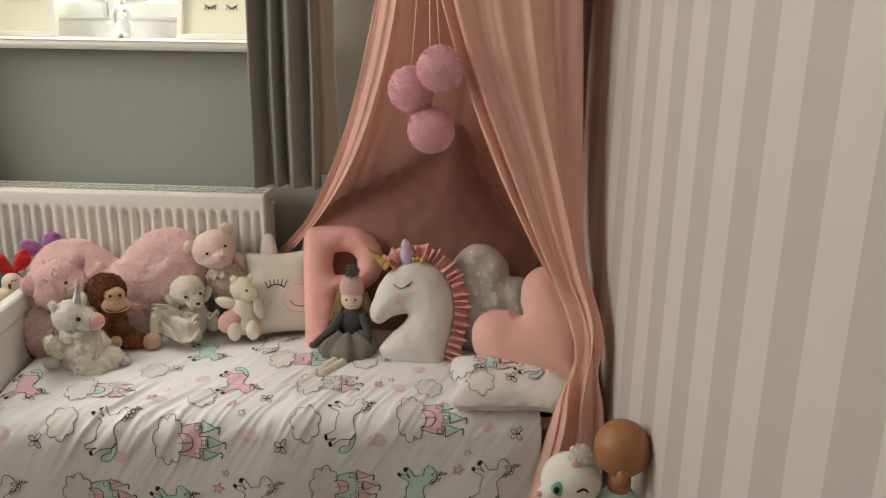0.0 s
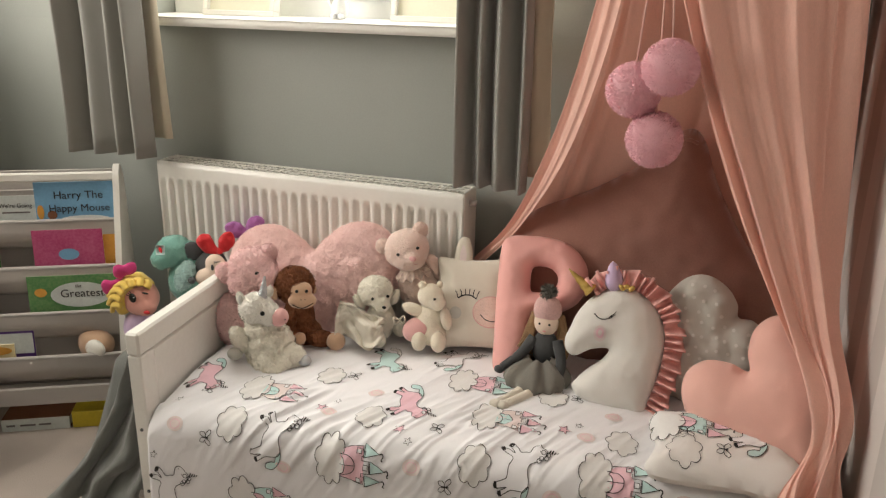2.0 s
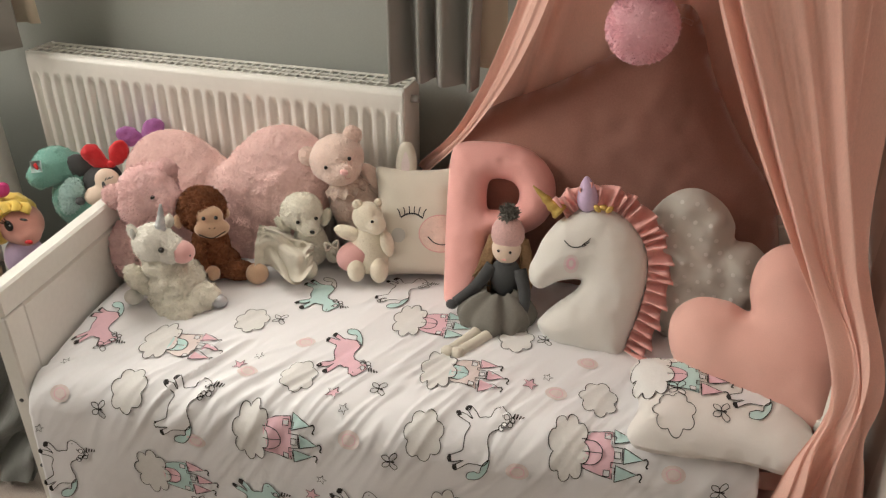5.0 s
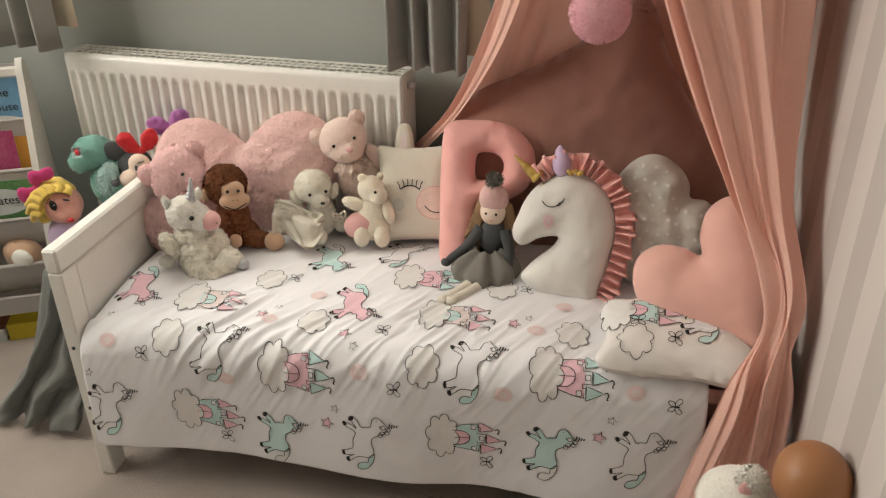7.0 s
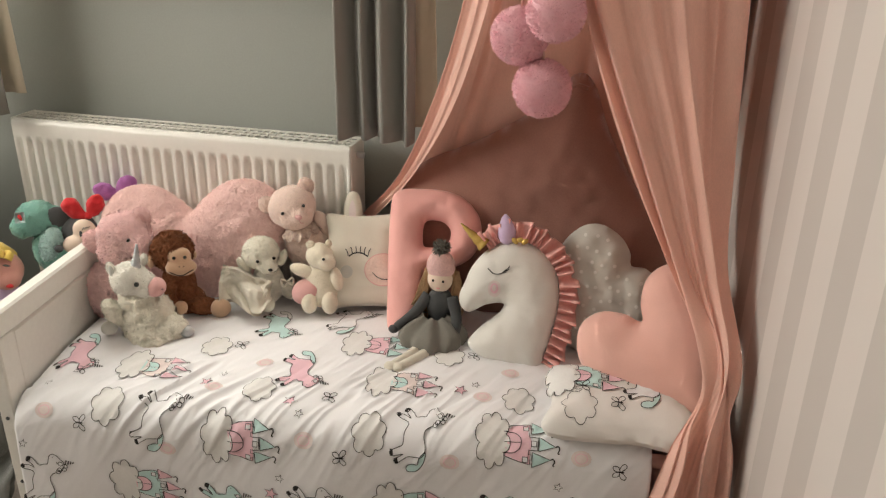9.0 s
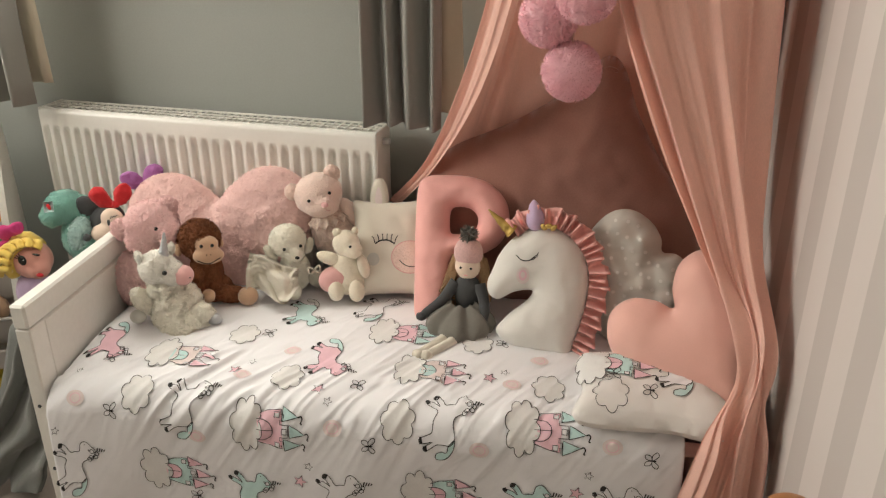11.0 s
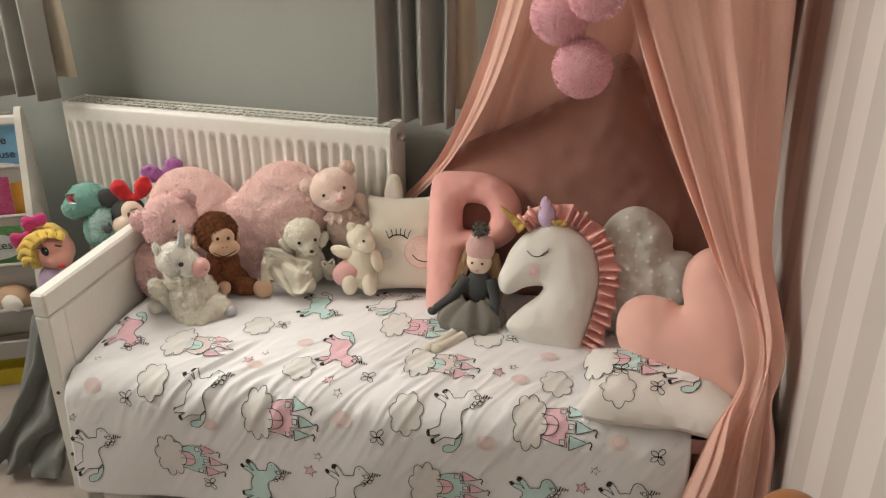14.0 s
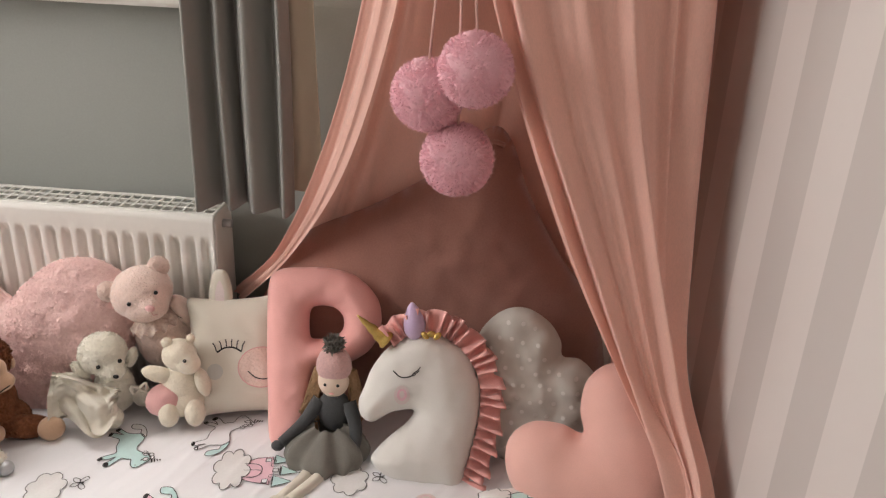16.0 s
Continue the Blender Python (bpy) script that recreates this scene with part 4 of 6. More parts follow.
# rabbit face cushion
RB = stand(-1.125, -0.262, 0.445, 29, 10, 3)
pf = Puff([[(0.012, 0.0), (0.014, 0.06), (0.012, 0.12), (0.008, 0.19), (0.004, 0.237), (0.04, 0.236), (0.09, 0.232), (0.15, 0.234), (0.20, 0.238), (0.200, 0.18), (0.197, 0.11), (0.198, 0.05), (0.20, 0.0), (0.15, 0.003), (0.10, 0.004), (0.05, 0.002)]], 0.032, 0.06, 0.009, 0.003, 8.0, 96)
rb = empty("rabbit_cushion", RB, label="square cream fleece cushion with a sleeping animal face", category="cushion")
b = Build()
pf.onto(b, 0)
b.thing("body", [M_CREAM], rb, weld=True)
b = Build()
pf.line(b, [(0.066, 0.126), (0.080, 0.134), (0.098, 0.134), (0.114, 0.125)], 0.0034, 0)
for k in range(6):
    x = 0.065 + 0.0098 * k
    pf.line(b, [(x, 0.126 + 0.008 * math.sin((k + 0.3) / 5.6 * math.pi)), (x + (k - 2.5) * 0.001, 0.136 + 0.010 * math.sin((k + 0.3) / 5.6 * math.pi)), (x + (k - 2.5) * 0.003, 0.144 + 0.007 * math.sin((k + 0.3) / 5.6 * math.pi))], 0.0022, 0, n=6)
b.thing("lashes", [M_INK], rb)
b = Build()
pf.line(b, [(0.125, 0.085), (0.14, 0.072), (0.16, 0.068), (0.18, 0.076)], 0.0022, 0)
b.thing("smile", [M_INK], rb)
b = Build()
pf.patch(b, ring((0.060, 0.088), 0.016), 0)
b.thing("cheek", [M_CLOUD], rb, "silver grey round cheek patch")
b = Build()
pf.patch(b, ring((0.152, 0.092), 0.046, 0.040), 0, 0.0008)
pf.line(b, ring((0.152, 0.092), 0.046, 0.040), 0.002, 1, 0.0016, 40, True)
b.thing("muzzle", [M_FURBEIGE, M_NOSE], rb, "pale pink muzzle patch")
for x in (0.070,):
    b = Build()
    e = Puff([[(-0.018, 0.0), (-0.024, 0.035), (-0.015, 0.074), (0.0, 0.084), (0.015, 0.074), (0.024, 0.035), (0.018, 0.0)]], 0.010, 0.014, 0.006, 0.0005)
    e.onto(b, 0, pose(x, 0.212, -0.005))
    e.patch(b, [(-0.006, 0.012), (-0.009, 0.035), (0.0, 0.060), (0.009, 0.035), (0.006, 0.012)], 1, 0.001, at=pose(x, 0.212, -0.005))
    b.thing("ear", [M_CREAM, M_PRPALE], rb, weld=False)

# big furry heart against the radiator
FH = stand(-1.480, -0.235, 0.325, 14, 4, 7)
pf = Puff([heart(0.53, 0.395, 0.80)], 0.075, 0.12, 0.010, 0.005, 12.0, 100)
b = Build()
pf.onto(b, 0, FH)
pf.fur(b, 34000, 0.0075, 0, 1.2, FH)
b.thing("fluffy_heart_cushion", [M_FURPINK], None, "large dusty pink long pile fur heart cushion against the radiator", "cushion")

# ---- printed motifs on the bedding ----


def star_loop(r, turn=0.3):
    return [(r * (1 if i % 2 == 0 else 0.42) * math.cos(turn + i * math.pi / 5), r * (1 if i % 2 == 0 else 0.42) * math.sin(turn + i * math.pi / 5)) for i in range(10)]


def cloud_loop(w, h, lobes=7, turn=0.4):
    """A scalloped outline with plump lobes."""
    pts = []
    for k in range(84):
        a = 2 * math.pi * k / 84
        m = 0.74 + 0.27 * abs(math.sin(a * lobes / 2 + turn)) ** 0.7
        pts.append((0.5 * w * m * math.cos(a), 0.56 * h * m * math.sin(a)))
    return pts


# drawn with x ahead and y up: a rearing unicorn with four bent legs
UNI_BODY = [(0.043, -0.010), (0.045, 0.0), (0.046, 0.009), (0.057, 0.012), (0.066, 0.015), (0.071, 0.023), (0.067, 0.031), (0.058, 0.038), (0.051, 0.044), (0.041, 0.045), (0.031, 0.037),
            (0.024, 0.023), (0.016, 0.012), (0.003, 0.0097), (-0.015, 0.014), (-0.027, 0.013), (-0.035, 0.005), (-0.035, -0.013), (-0.037, -0.023), (-0.051, -0.042), (-0.043, -0.047), (-0.031, -0.029),
            (-0.036, -0.051), (-0.027, -0.056), (-0.018, -0.038), (-0.012, -0.031), (0.009, -0.030), (0.028, -0.024), (0.041, -0.046), (0.050, -0.051), (0.047, -0.033), (0.038, -0.021), (0.053, -0.030),
            (0.058, -0.037), (0.067, -0.034), (0.066, -0.026), (0.054, -0.017)]


class Printed:
    """Inks shapes onto a curved cloth: where(x, y, lift) gives the place."""

    def __init__(self, where):
        self.where, self.b = where, Build()

    def fill(self, loop, mat, lift=0.0014, step=0.006):
        v, f = fill_flat([np.asarray(loop, float)], step)
        self.b.add([self.where(x, y, lift) for x, y in v], [tuple(q) for q in f], mat)

    def ink(self, pts, mat=0, width=0.0015, lift=0.0019, closed=False):
        p = np.asarray(pts, float)
        if closed:
            p = np.concatenate([p, p[:1]])
        fine = [p[0]]
        for a, c in zip(p[:-1], p[1:]):
            k = max(1, int(np.linalg.norm(c - a) / 0.008))
            fine += [a + (c - a) * (i + 1) / k for i in range(k)]
        p = np.array(fine)
        t = np.gradient(p, axis=0)
        t /= np.linalg.norm(t, axis=1)[:, None] + 1e-9
        s = np.stack([-t[:, 1], t[:, 0]], 1) * width / 2
        rows = []
        for q, o in zip(p, s):
            rows += [self.where(*(q - o), lift), self.where(*(q + o), lift)]
        self.b.add(rows, [(2 * i, 2 * i + 2, 2 * i + 3, 2 * i + 1) for i in range(len(p) - 1)], mat)


INKS = [M_INK, M_PRPINK, M_PRMINT, M_PRPALE, M_PRGREY, M_DUVET]


def draw_unicorn(pr, tone):
    tail = smooth_path([(-0.024, 0.015), (-0.042, 0.013), (-0.060, 0.003), (-0.069, -0.008), (-0.068, -0.022), (-0.056, -0.021), (-0.050, -0.010), (-0.049, 0.0), (-0.036, 0.003)], 36, True)
    pr.fill(tail, 2 if tone != 2 else 4)
    pr.ink(tail, closed=True)
    body = smooth_path(UNI_BODY, 120, True)
    pr.fill(body, tone or 5)
    pr.ink(body, closed=True)
    for hoof in ([(0.057, -0.037), (0.068, -0.034), (0.066, -0.025), (0.056, -0.029)], [(0.051, -0.052), (0.054, -0.046), (0.045, -0.041), (0.041, -0.047)],
                 [(-0.023, -0.056), (-0.023, -0.051), (-0.036, -0.049), (-0.037, -0.055)], [(-0.041, -0.048), (-0.039, -0.041), (-0.052, -0.039), (-0.053, -0.045)]):
        pr.fill(hoof, 0, 0.0019)
    for k in range(4):
        y = 0.048 + 0.0052 * k
        w = 0.0052 - 0.0012 * k
        pr.ink([(0.050 - w, y), (0.0515 + w, y + 0.003)], width=0.0026)
    for x, y in ((0.047, 0.037), (0.042, 0.047), (0.034, 0.044), (0.032, 0.034), (0.027, 0.030)):
        loop = ring((x, y), 0.0052, 0.0048, 9)
        pr.fill(loop, 5, 0.0018)
        pr.ink(loop, closed=True, lift=0.0024)
    pr.ink([(0.051, 0.029), (0.046, 0.031)], width=0.0018)
    pr.ink([(0.063, 0.022), (0.064, 0.024)], width=0.0018)


def draw_castle(pr, wall, roof):
    pr.fill([(0.028, -0.026), (0.036, -0.008), (0.039, 0.021), (0.0, 0.026), (-0.039, 0.024), (-0.034, 0.0), (-0.026, -0.026)], wall)
    pr.ink([(0.028, -0.026), (0.036, -0.008), (0.039, 0.021), (0.030, 0.021), (0.030, 0.027), (0.020, 0.027), (0.020, 0.020), (0.012, 0.020), (0.012, 0.038), (-0.012, 0.038), (-0.012, 0.020),
            (-0.020, 0.020), (-0.020, 0.027), (-0.030, 0.027), (-0.030, 0.022), (-0.039, 0.024), (-0.034, 0.0), (-0.026, -0.026)])
    door = smooth_path([(0.019, -0.030), (0.018, -0.010), (0.010, 0.002), (0.0, 0.005), (-0.011, 0.002), (-0.019, -0.010), (-0.020, -0.030)], 26)
    pr.fill(door, (1 if wall == 2 else 2 if wall == 3 else 1), 0.0017)
    pr.ink(door, lift=0.0022)
    pr.ink([(0.0, -0.028), (0.0, 0.005)], width=0.0012, lift=0.0022)
    for x, y in ((0.029, 0.013), (0.0, 0.030), (-0.030, 0.014)):
        box = [(x - 0.005, y - 0.005), (x + 0.005, y - 0.005), (x + 0.005, y + 0.005), (x - 0.005, y + 0.005)]
        pr.fill(box, 5, 0.0017)
        pr.ink(box, closed=True, lift=0.0022)
    for x, y, s, lean in ((0.031, 0.024, 1.0, -0.004), (0.0, 0.040, 0.95, -0.003), (-0.030, 0.028, 1.05, 0.003)):
        tri = [(x - 0.0135 * s, y), (x + 0.0135 * s, y), (x + lean, y + 0.034 * s)]
        pr.fill(tri, roof, 0.0018)
        pr.ink(tri, closed=True, lift=0.0023)
        tip = (x + lean, y + 0.034 * s)
        pr.ink(smooth_path([tip, (tip[0] + 0.002, tip[1] + 0.005), (tip[0] - 0.003, tip[1] + 0.008), (tip[0] - 0.010, tip[1] + 0.005), (tip[0] - 0.012, tip[1] + 0.008)], 14), width=0.0026)
    base = [(x + 0.004, y - 0.051) for x, y in cloud_loop(0.116, 0.062, 8, 0.9)]
    pr.fill(base, 4, 0.0019)
    pr.ink(base, lift=0.0024, closed=True)


def draw_butterfly(pr):
    for sx in (-1, 1):
        pr.ink(smooth_path([(0, 0), (sx * 0.010, 0.012), (sx * 0.017, 0.008), (sx * 0.010, 0.0)], 12, True), closed=True)
        pr.ink(smooth_path([(0, -0.001), (sx * 0.010, -0.004), (sx * 0.011, -0.014), (sx * 0.003, -0.012)], 12, True), closed=True)
    pr.ink([(0, 0.007), (0, -0.008)], width=0.003)


def draw_rose(pr):
    pr.fill(smooth_path(ring((0, 0), 0.016, 0.020, 9), 16, True), 3)
    for k in range(3):
        pr.ink(smooth_path([(0.010 * math.cos(a + k * 2), 0.012 * math.sin(a + k * 2)) for a in (0, 0.9, 1.8, 2.6)], 8), 1, 0.0016)


def on_duvet(u, p, flip=1, size=1.0):
    def where(x, y, lift):
        along = u + y * size
        return duvet_point(along, min(p - x * flip * size, duvet_hem(along) - 0.003), lift)
    return where


def print_on(name, draw, where, parent):
    pr = Printed(where)
    draw(pr)
    return pr.b.thing(name, INKS, parent)


TONES = {"w": 0, "m": 2, "p": 1}
for u, p, k in [(0.353, 0.067, "w"), (0.093, 0.235, "w"), (0.483, 0.270, "m"), (0.679, 0.245, "w"), (0.505, -0.315, "m-"), (0.618, -0.117, "p-"), (0.673, -0.342, "w"), (0.897, 0.055, "w"),
                (1.061, 0.235, "m"), (1.237, 0.220, "w"), (0.106, -0.124, "p-")]:
    print_on("unicorn_print", lambda pr: draw_unicorn(pr, TONES[k[0]]), on_duvet(u, p, -1 if k.endswith("-") else 1), duvet)
for u, p, k in [(0.536, 0.09, "p"), (0.32, 0.226, "m"), (0.292, -0.085, "q"), (0.889, 0.217, "m"), (1.094, 0.047, "p"), (0.76, -0.233, "p"), (0.846, -0.092, "q")]:
    print_on("castle_print", lambda pr: draw_castle(pr, {"p": 1, "m": 2, "q": 3}[k], {"p": 2, "m": 1, "q": 1}[k]), on_duvet(u, p), duvet)
for u, p in [(0.241, 0.041), (0.543, -0.033), (0.39, -0.188), (0.796, 0.054), (1.089, -0.067), (0.928, -0.21)]:
    def cl_draw(pr):
        L = [(x, y) for x, y in cloud_loop(0.085, 0.062)]
        pr.fill(L, 4)
        pr.ink(L, closed=True, width=0.0013)
    print_on("cloud_print", cl_draw, on_duvet(u, p), duvet)
for u, p, k in [(0.419, -0.053, 1), (0.447, -0.081, 0), (0.621, 0.001, 1), (0.647, 0.029, 0), (0.593, 0.205, 1), (0.613, 0.166, 0), (0.966, -0.083, 1), (0.996, -0.107, 0), (1.154, 0.175, 1),
                (1.176, 0.132, 0), (0.601, -0.405, 1), (0.055, 0.135, 0), (0.088, -0.003, 0)]:
    def st_draw(pr):
        L = star_loop(0.0155 if k else 0.010)
        if k:
            pr.fill(L, 1)
        pr.ink(L, closed=True, width=0.0013)
    print_on("star_print", st_draw, on_duvet(u, p), duvet)
for u, p in [(0.188, 0.082), (0.134, -0.057), (0.741, 0.103), (0.698, -0.026), (0.445, -0.204), (1.293, 0.087), (0.352, 0.29), (0.93, 0.285), (0.984, -0.218)]:
    print_on("butterfly_print", draw_butterfly, on_duvet(u, p), duvet)
for u, p in [(0.108, 0.063), (0.374, 0.123), (0.665, 0.077), (0.961, 0.094), (0.445, -0.029), (0.523, -0.133), (1.014, -0.066), (1.067, -0.161), (1.217, 0.067)]:
    print_on("rose_print", draw_rose, on_duvet(u, p), duvet)


def on_pillow(cx, cy, flip=1):
    def where(x, y, lift):
        q = np.array([[cx + y, cy + x * flip]])
        return (q[0, 0], q[0, 1], float(PILLOW.height(q)[0]) + lift)
    return where


def small_cloud(pr):
    pr.ink(cloud_loop(0.085, 0.062), closed=True, width=0.0014)


print_on("cloud_print", small_cloud, on_pillow(-0.130, -0.100), pil)
print_on("butterfly_print", draw_butterfly, on_pillow(-0.055, -0.085), pil)
print_on("butterfly_print", draw_butterfly, on_pillow(-0.125, -0.045), pil)
print_on("castle_print", lambda pr: draw_castle(pr, 2, 1), on_pillow(-0.115, -0.012), pil)
print_on("unicorn_print", lambda pr: draw_unicorn(pr, 0), on_pillow(0.01, -0.02), pil)

# ---- soft toys along the bed ----
def toy(name, b, mats, label, parts, category="soft toy", group="soft toys"):
    """One soft toy: its shapes, in the order they were made, become the named parts."""
    every = np.concatenate(b.v)
    foot = np.array((every[:, 0].mean(), every[:, 1].mean(), every[:, 2].min()))
    root = empty(name, pose(*foot), label=label, category=category, group=group)
    names = parts.split()
    ends = b.starts[1:] + [len(b.f)]
    for word, i0, i1 in zip(names, b.starts, ends):
        used = sorted({k for f in b.f[i0:i1] for k in f})
        place = {k: i for i, k in enumerate(used)}
        piece = Build().add(every[used] - foot, [tuple(place[k] for k in f) for f in b.f[i0:i1]])
        piece.thing(word, [mats[b.m[i0]]], root)
    return root


def eyes(b, mat, *places, r=0.0055):
    for p in places:
        b.ball(p, r, mat, seg=10)


class Soft:
    """Sets shapes round a middle: r to the side, f to the front, u up; swells that touch grow into one stuffed skin."""

    def __init__(self, middle, turn=-31.5, tip=0.0):
        self.c = np.array(middle)
        a = radians(turn)
        self.R, self.F, self.U = np.array((math.cos(a), -math.sin(a), 0)), np.array((-math.sin(a), -math.cos(a), 0)), np.array((0, 0, 1.0))
        k = radians(tip)
        self.R, self.U = self.R * math.cos(k) + self.U * math.sin(k), self.U * math.cos(k) - self.R * math.sin(k)
        self.b = Build()

    def at(self, r, f, u):
        return self.c + r * self.R + f * self.F + u * self.U

    def skin(self, swells, mat=0, fur=0, hair=0.004, droop=0.9, lumps=0.0, freq=60.0, voxel=0.0045, soft=8):
        """swells: (r, f, u, radius across, radius deep, radius high, lean)."""
        tmp = Build()
        for r, f, u, a, d, h, *lean in swells:
            k = radians(lean[0]) if lean else 0.0
            th, ph = np.meshgrid(np.linspace(0, math.pi, 15), np.linspace(0, 2 * math.pi, 20, endpoint=False), indexing="ij")
            x, y, z = a * np.sin(th) * np.cos(ph), d * np.sin(th) * np.sin(ph), h * np.cos(th)
            x, z = x * math.cos(k) - z * math.sin(k), x * math.sin(k) + z * math.cos(k)
            p = self.at(r, f, u) + x[..., None] * self.R + y[..., None] * self.F + z[..., None] * self.U
            tmp.grid(np.concatenate([p, p[:, :1]], 1))
        me = tmp.mesh("swell", [])
        bm = bmesh.new()
        bm.from_mesh(me)
        bmesh.ops.remove_doubles(bm, verts=bm.verts, dist=1e-5)
        bmesh.ops.recalc_face_normals(bm, faces=bm.faces)
        bm.to_mesh(me)
        bm.free()
        ob = bpy.data.objects.new("swell", me)
        scene.collection.objects.link(ob)
        rm = ob.modifiers.new("remesh", "REMESH")
        rm.mode, rm.voxel_size = "VOXEL", voxel
        sm = ob.modifiers.new("smooth", "SMOOTH")
        sm.iterations, sm.factor = soft, 0.6
        bpy.context.view_layer.update()
        out = bpy.data.meshes.new_from_object(ob.evaluated_get(bpy.context.evaluated_depsgraph_get()))
        scene.collection.objects.unlink(ob)
        bpy.data.objects.remove(ob)
        n = len(out.vertices)
        v = np.zeros(n * 3)
        out.vertices.foreach_get("co", v)
        v = v.reshape(-1, 3)
        nv = np.zeros(n * 3)
        out.vertices.foreach_get("normal", nv)
        nv = nv.reshape(-1, 3)
        if lumps:
            v = v + nv * (lumps * np.array([noise.noise(Vector(q * freq)) + 0.6 * noise.noise(Vector(q * freq * 2.1)) for q in v]))[:, None]
        self.b.starts.append(len(self.b.f))
        faces = [tuple(p.vertices) for p in out.polygons]
        self.b.add(v, faces, mat)
        if fur:
            pick = RNG.integers(0, len(faces), fur)
            q = np.array([v[list(faces[k])[:3]] for k in pick])
            w = RNG.dirichlet((1, 1, 1), fur)
            nn = np.array([nv[faces[k][0]] for k in pick])
            self.b.tufts((q * w[:, :, None]).sum(1), nn, hair, mat, droop)
        return self

    def bead(self, r, f, u, size, mat, turn=None):
        self.b.ball(self.at(r, f, u), size, mat, seg=14, turn=turn)
        return self

    def cord(self, pts, radius, mat, n=14, seg=8):
        self.b.tube(smooth_path([self.at(*p) for p in pts], n), radius, mat, seg)
        return self


# pink bear by the footboard, its head tipped
t = Soft((-1.600, -0.362, 0.625), tip=20)
t.skin([(0, 0, 0, 0.066, 0.060, 0.058), (0.032, 0.036, -0.020, 0.036, 0.032, 0.032), (-0.03, 0.02, -0.02, 0.04, 0.04, 0.04)], 0, 9000, 0.009, 0.6, 0.004)
t.skin([(-0.060, 0.004, 0.016, 0.028, 0.016, 0.034, 25)], 0, 1800, 0.007, 0.6)
t.skin([(0.058, 0.0, 0.026, 0.024, 0.016, 0.026)], 0, 1800, 0.007, 0.6)
t.skin([(-0.085, 0.0, -0.125, 0.066, 0.062, 0.085), (-0.07, 0.07, -0.175, 0.045, 0.05, 0.036)], 0, 9000, 0.009, 0.6, 0.004)
t.skin([(-0.030, 0.040, -0.085, 0.026, 0.028, 0.058, -20)], 0, 2600, 0.005)
t.bead(0.018, 0.058, 0.004, 0.0055, 1)
toy("plush_bear", t.b, [M_FURROSE, M_BLACK], "fluffy rose pink bear leaning against the white bed end", "head ear ear body arm eye")

# unicorn with a curly wool body and a blunt pink nose
t = Soft((-1.508, -0.472, 0.568))
t.skin([(0.020, 0.0, -0.102, 0.062, 0.056, 0.066), (0.036, 0.02, -0.126, 0.070, 0.060, 0.036), (0.0, 0.0, -0.045, 0.040, 0.038, 0.03)], 0, 9000, 0.006, 0.6, 0.0075, 75, 0.004, 4)
t.skin([(0.074, 0.036, -0.112, 0.034, 0.034, 0.026)], 0, 2200, 0.005, 0.6, 0.005, 80, 0.004, 3)
t.skin([(0.030, 0.056, -0.134, 0.036, 0.034, 0.022)], 0, 2200, 0.005, 0.6, 0.005, 80, 0.004, 3)
t.skin([(-0.050, 0.006, -0.076, 0.022, 0.024, 0.040, 28)], 0, 2000, 0.005, 0.6, 0.005, 80, 0.004, 3)
t.bead(-0.066, 0.016, -0.108, (0.020, 0.018, 0.016), 5)
t.bead(0.104, 0.052, -0.122, (0.019, 0.016, 0.014), 3)
t.skin([(-0.008, 0, 0.004, 0.044, 0.040, 0.042), (0.022, 0.014, -0.008, 0.032, 0.032, 0.030)], 1, 5200, 0.006, 0.7, 0.003)
t.skin([(0.046, 0.024, -0.012, 0.026, 0.027, 0.024)], 2, 1400, 0.002, 1.2)
t.skin([(-0.044, 0.004, 0.034, 0.012, 0.008, 0.022, 14)], 1, 700, 0.004)
t.bead(-0.044, 0.011, 0.033, (0.006, 0.004, 0.013), 5)
t.skin([(0.026, -0.018, 0.040, 0.011, 0.008, 0.019, -10)], 1, 600, 0.004)
t.cord([(0.008, 0.004, 0.034), (0.013, 0.002, 0.060), (0.017, 0.0, 0.088)], np.linspace(0.0125, 0.0025, 22) * (1 + 0.10 * np.sin(np.arange(22) * 1.9)), 3, 22, 12)
t.bead(0.008, 0.040, 0.006, 0.0058, 4)
for k in (-1, 1):
    t.bead(0.056 + k * 0.006, 0.047, -0.010, 0.0018, 6)
toy("plush_unicorn", t.b, [M_FURCREAM, M_FURWHITE, M_NOSE, M_SILVER, M_BLACK, M_CLOUD, M_INKSOFT], "cream woolly unicorn toy with a pink muzzle and silver horn",
    "body haunch leg arm hoof hoof head muzzle ear inner_ear ear horn eye nostril nostril")

# brown monkey
t = Soft((-1.478, -0.352, 0.592), turn=-36, tip=-4)
t.skin([(0, 0, 0.004, 0.050, 0.046, 0.048)], 0, 5200, 0.011, 0.5, 0.004, 70)
t.skin([(0.012, 0.038, 0.004, 0.030, 0.020, 0.024), (0.016, 0.044, -0.022, 0.038, 0.022, 0.022)], 1, 0, voxel=0.0035)
t.skin([(-0.050, 0.010, -0.016, 0.012, 0.010, 0.020)], 1)
t.skin([(0.050, 0.0, -0.010, 0.009, 0.010, 0.016)], 1)
t.skin([(0.014, -0.005, -0.092, 0.042, 0.042, 0.076), (0.030, 0.0, -0.130, 0.048, 0.046, 0.036)], 0, 8000, 0.0045, 0.9, 0.0015)
t.skin([(0.066, 0.044, -0.130, 0.042, 0.024, 0.023, -8), (0.040, 0.02, -0.130, 0.03, 0.03, 0.026)], 0, 3000, 0.0045)
t.skin([(0.104, 0.066, -0.130, 0.026, 0.024, 0.025)], 1, 600, 0.002)
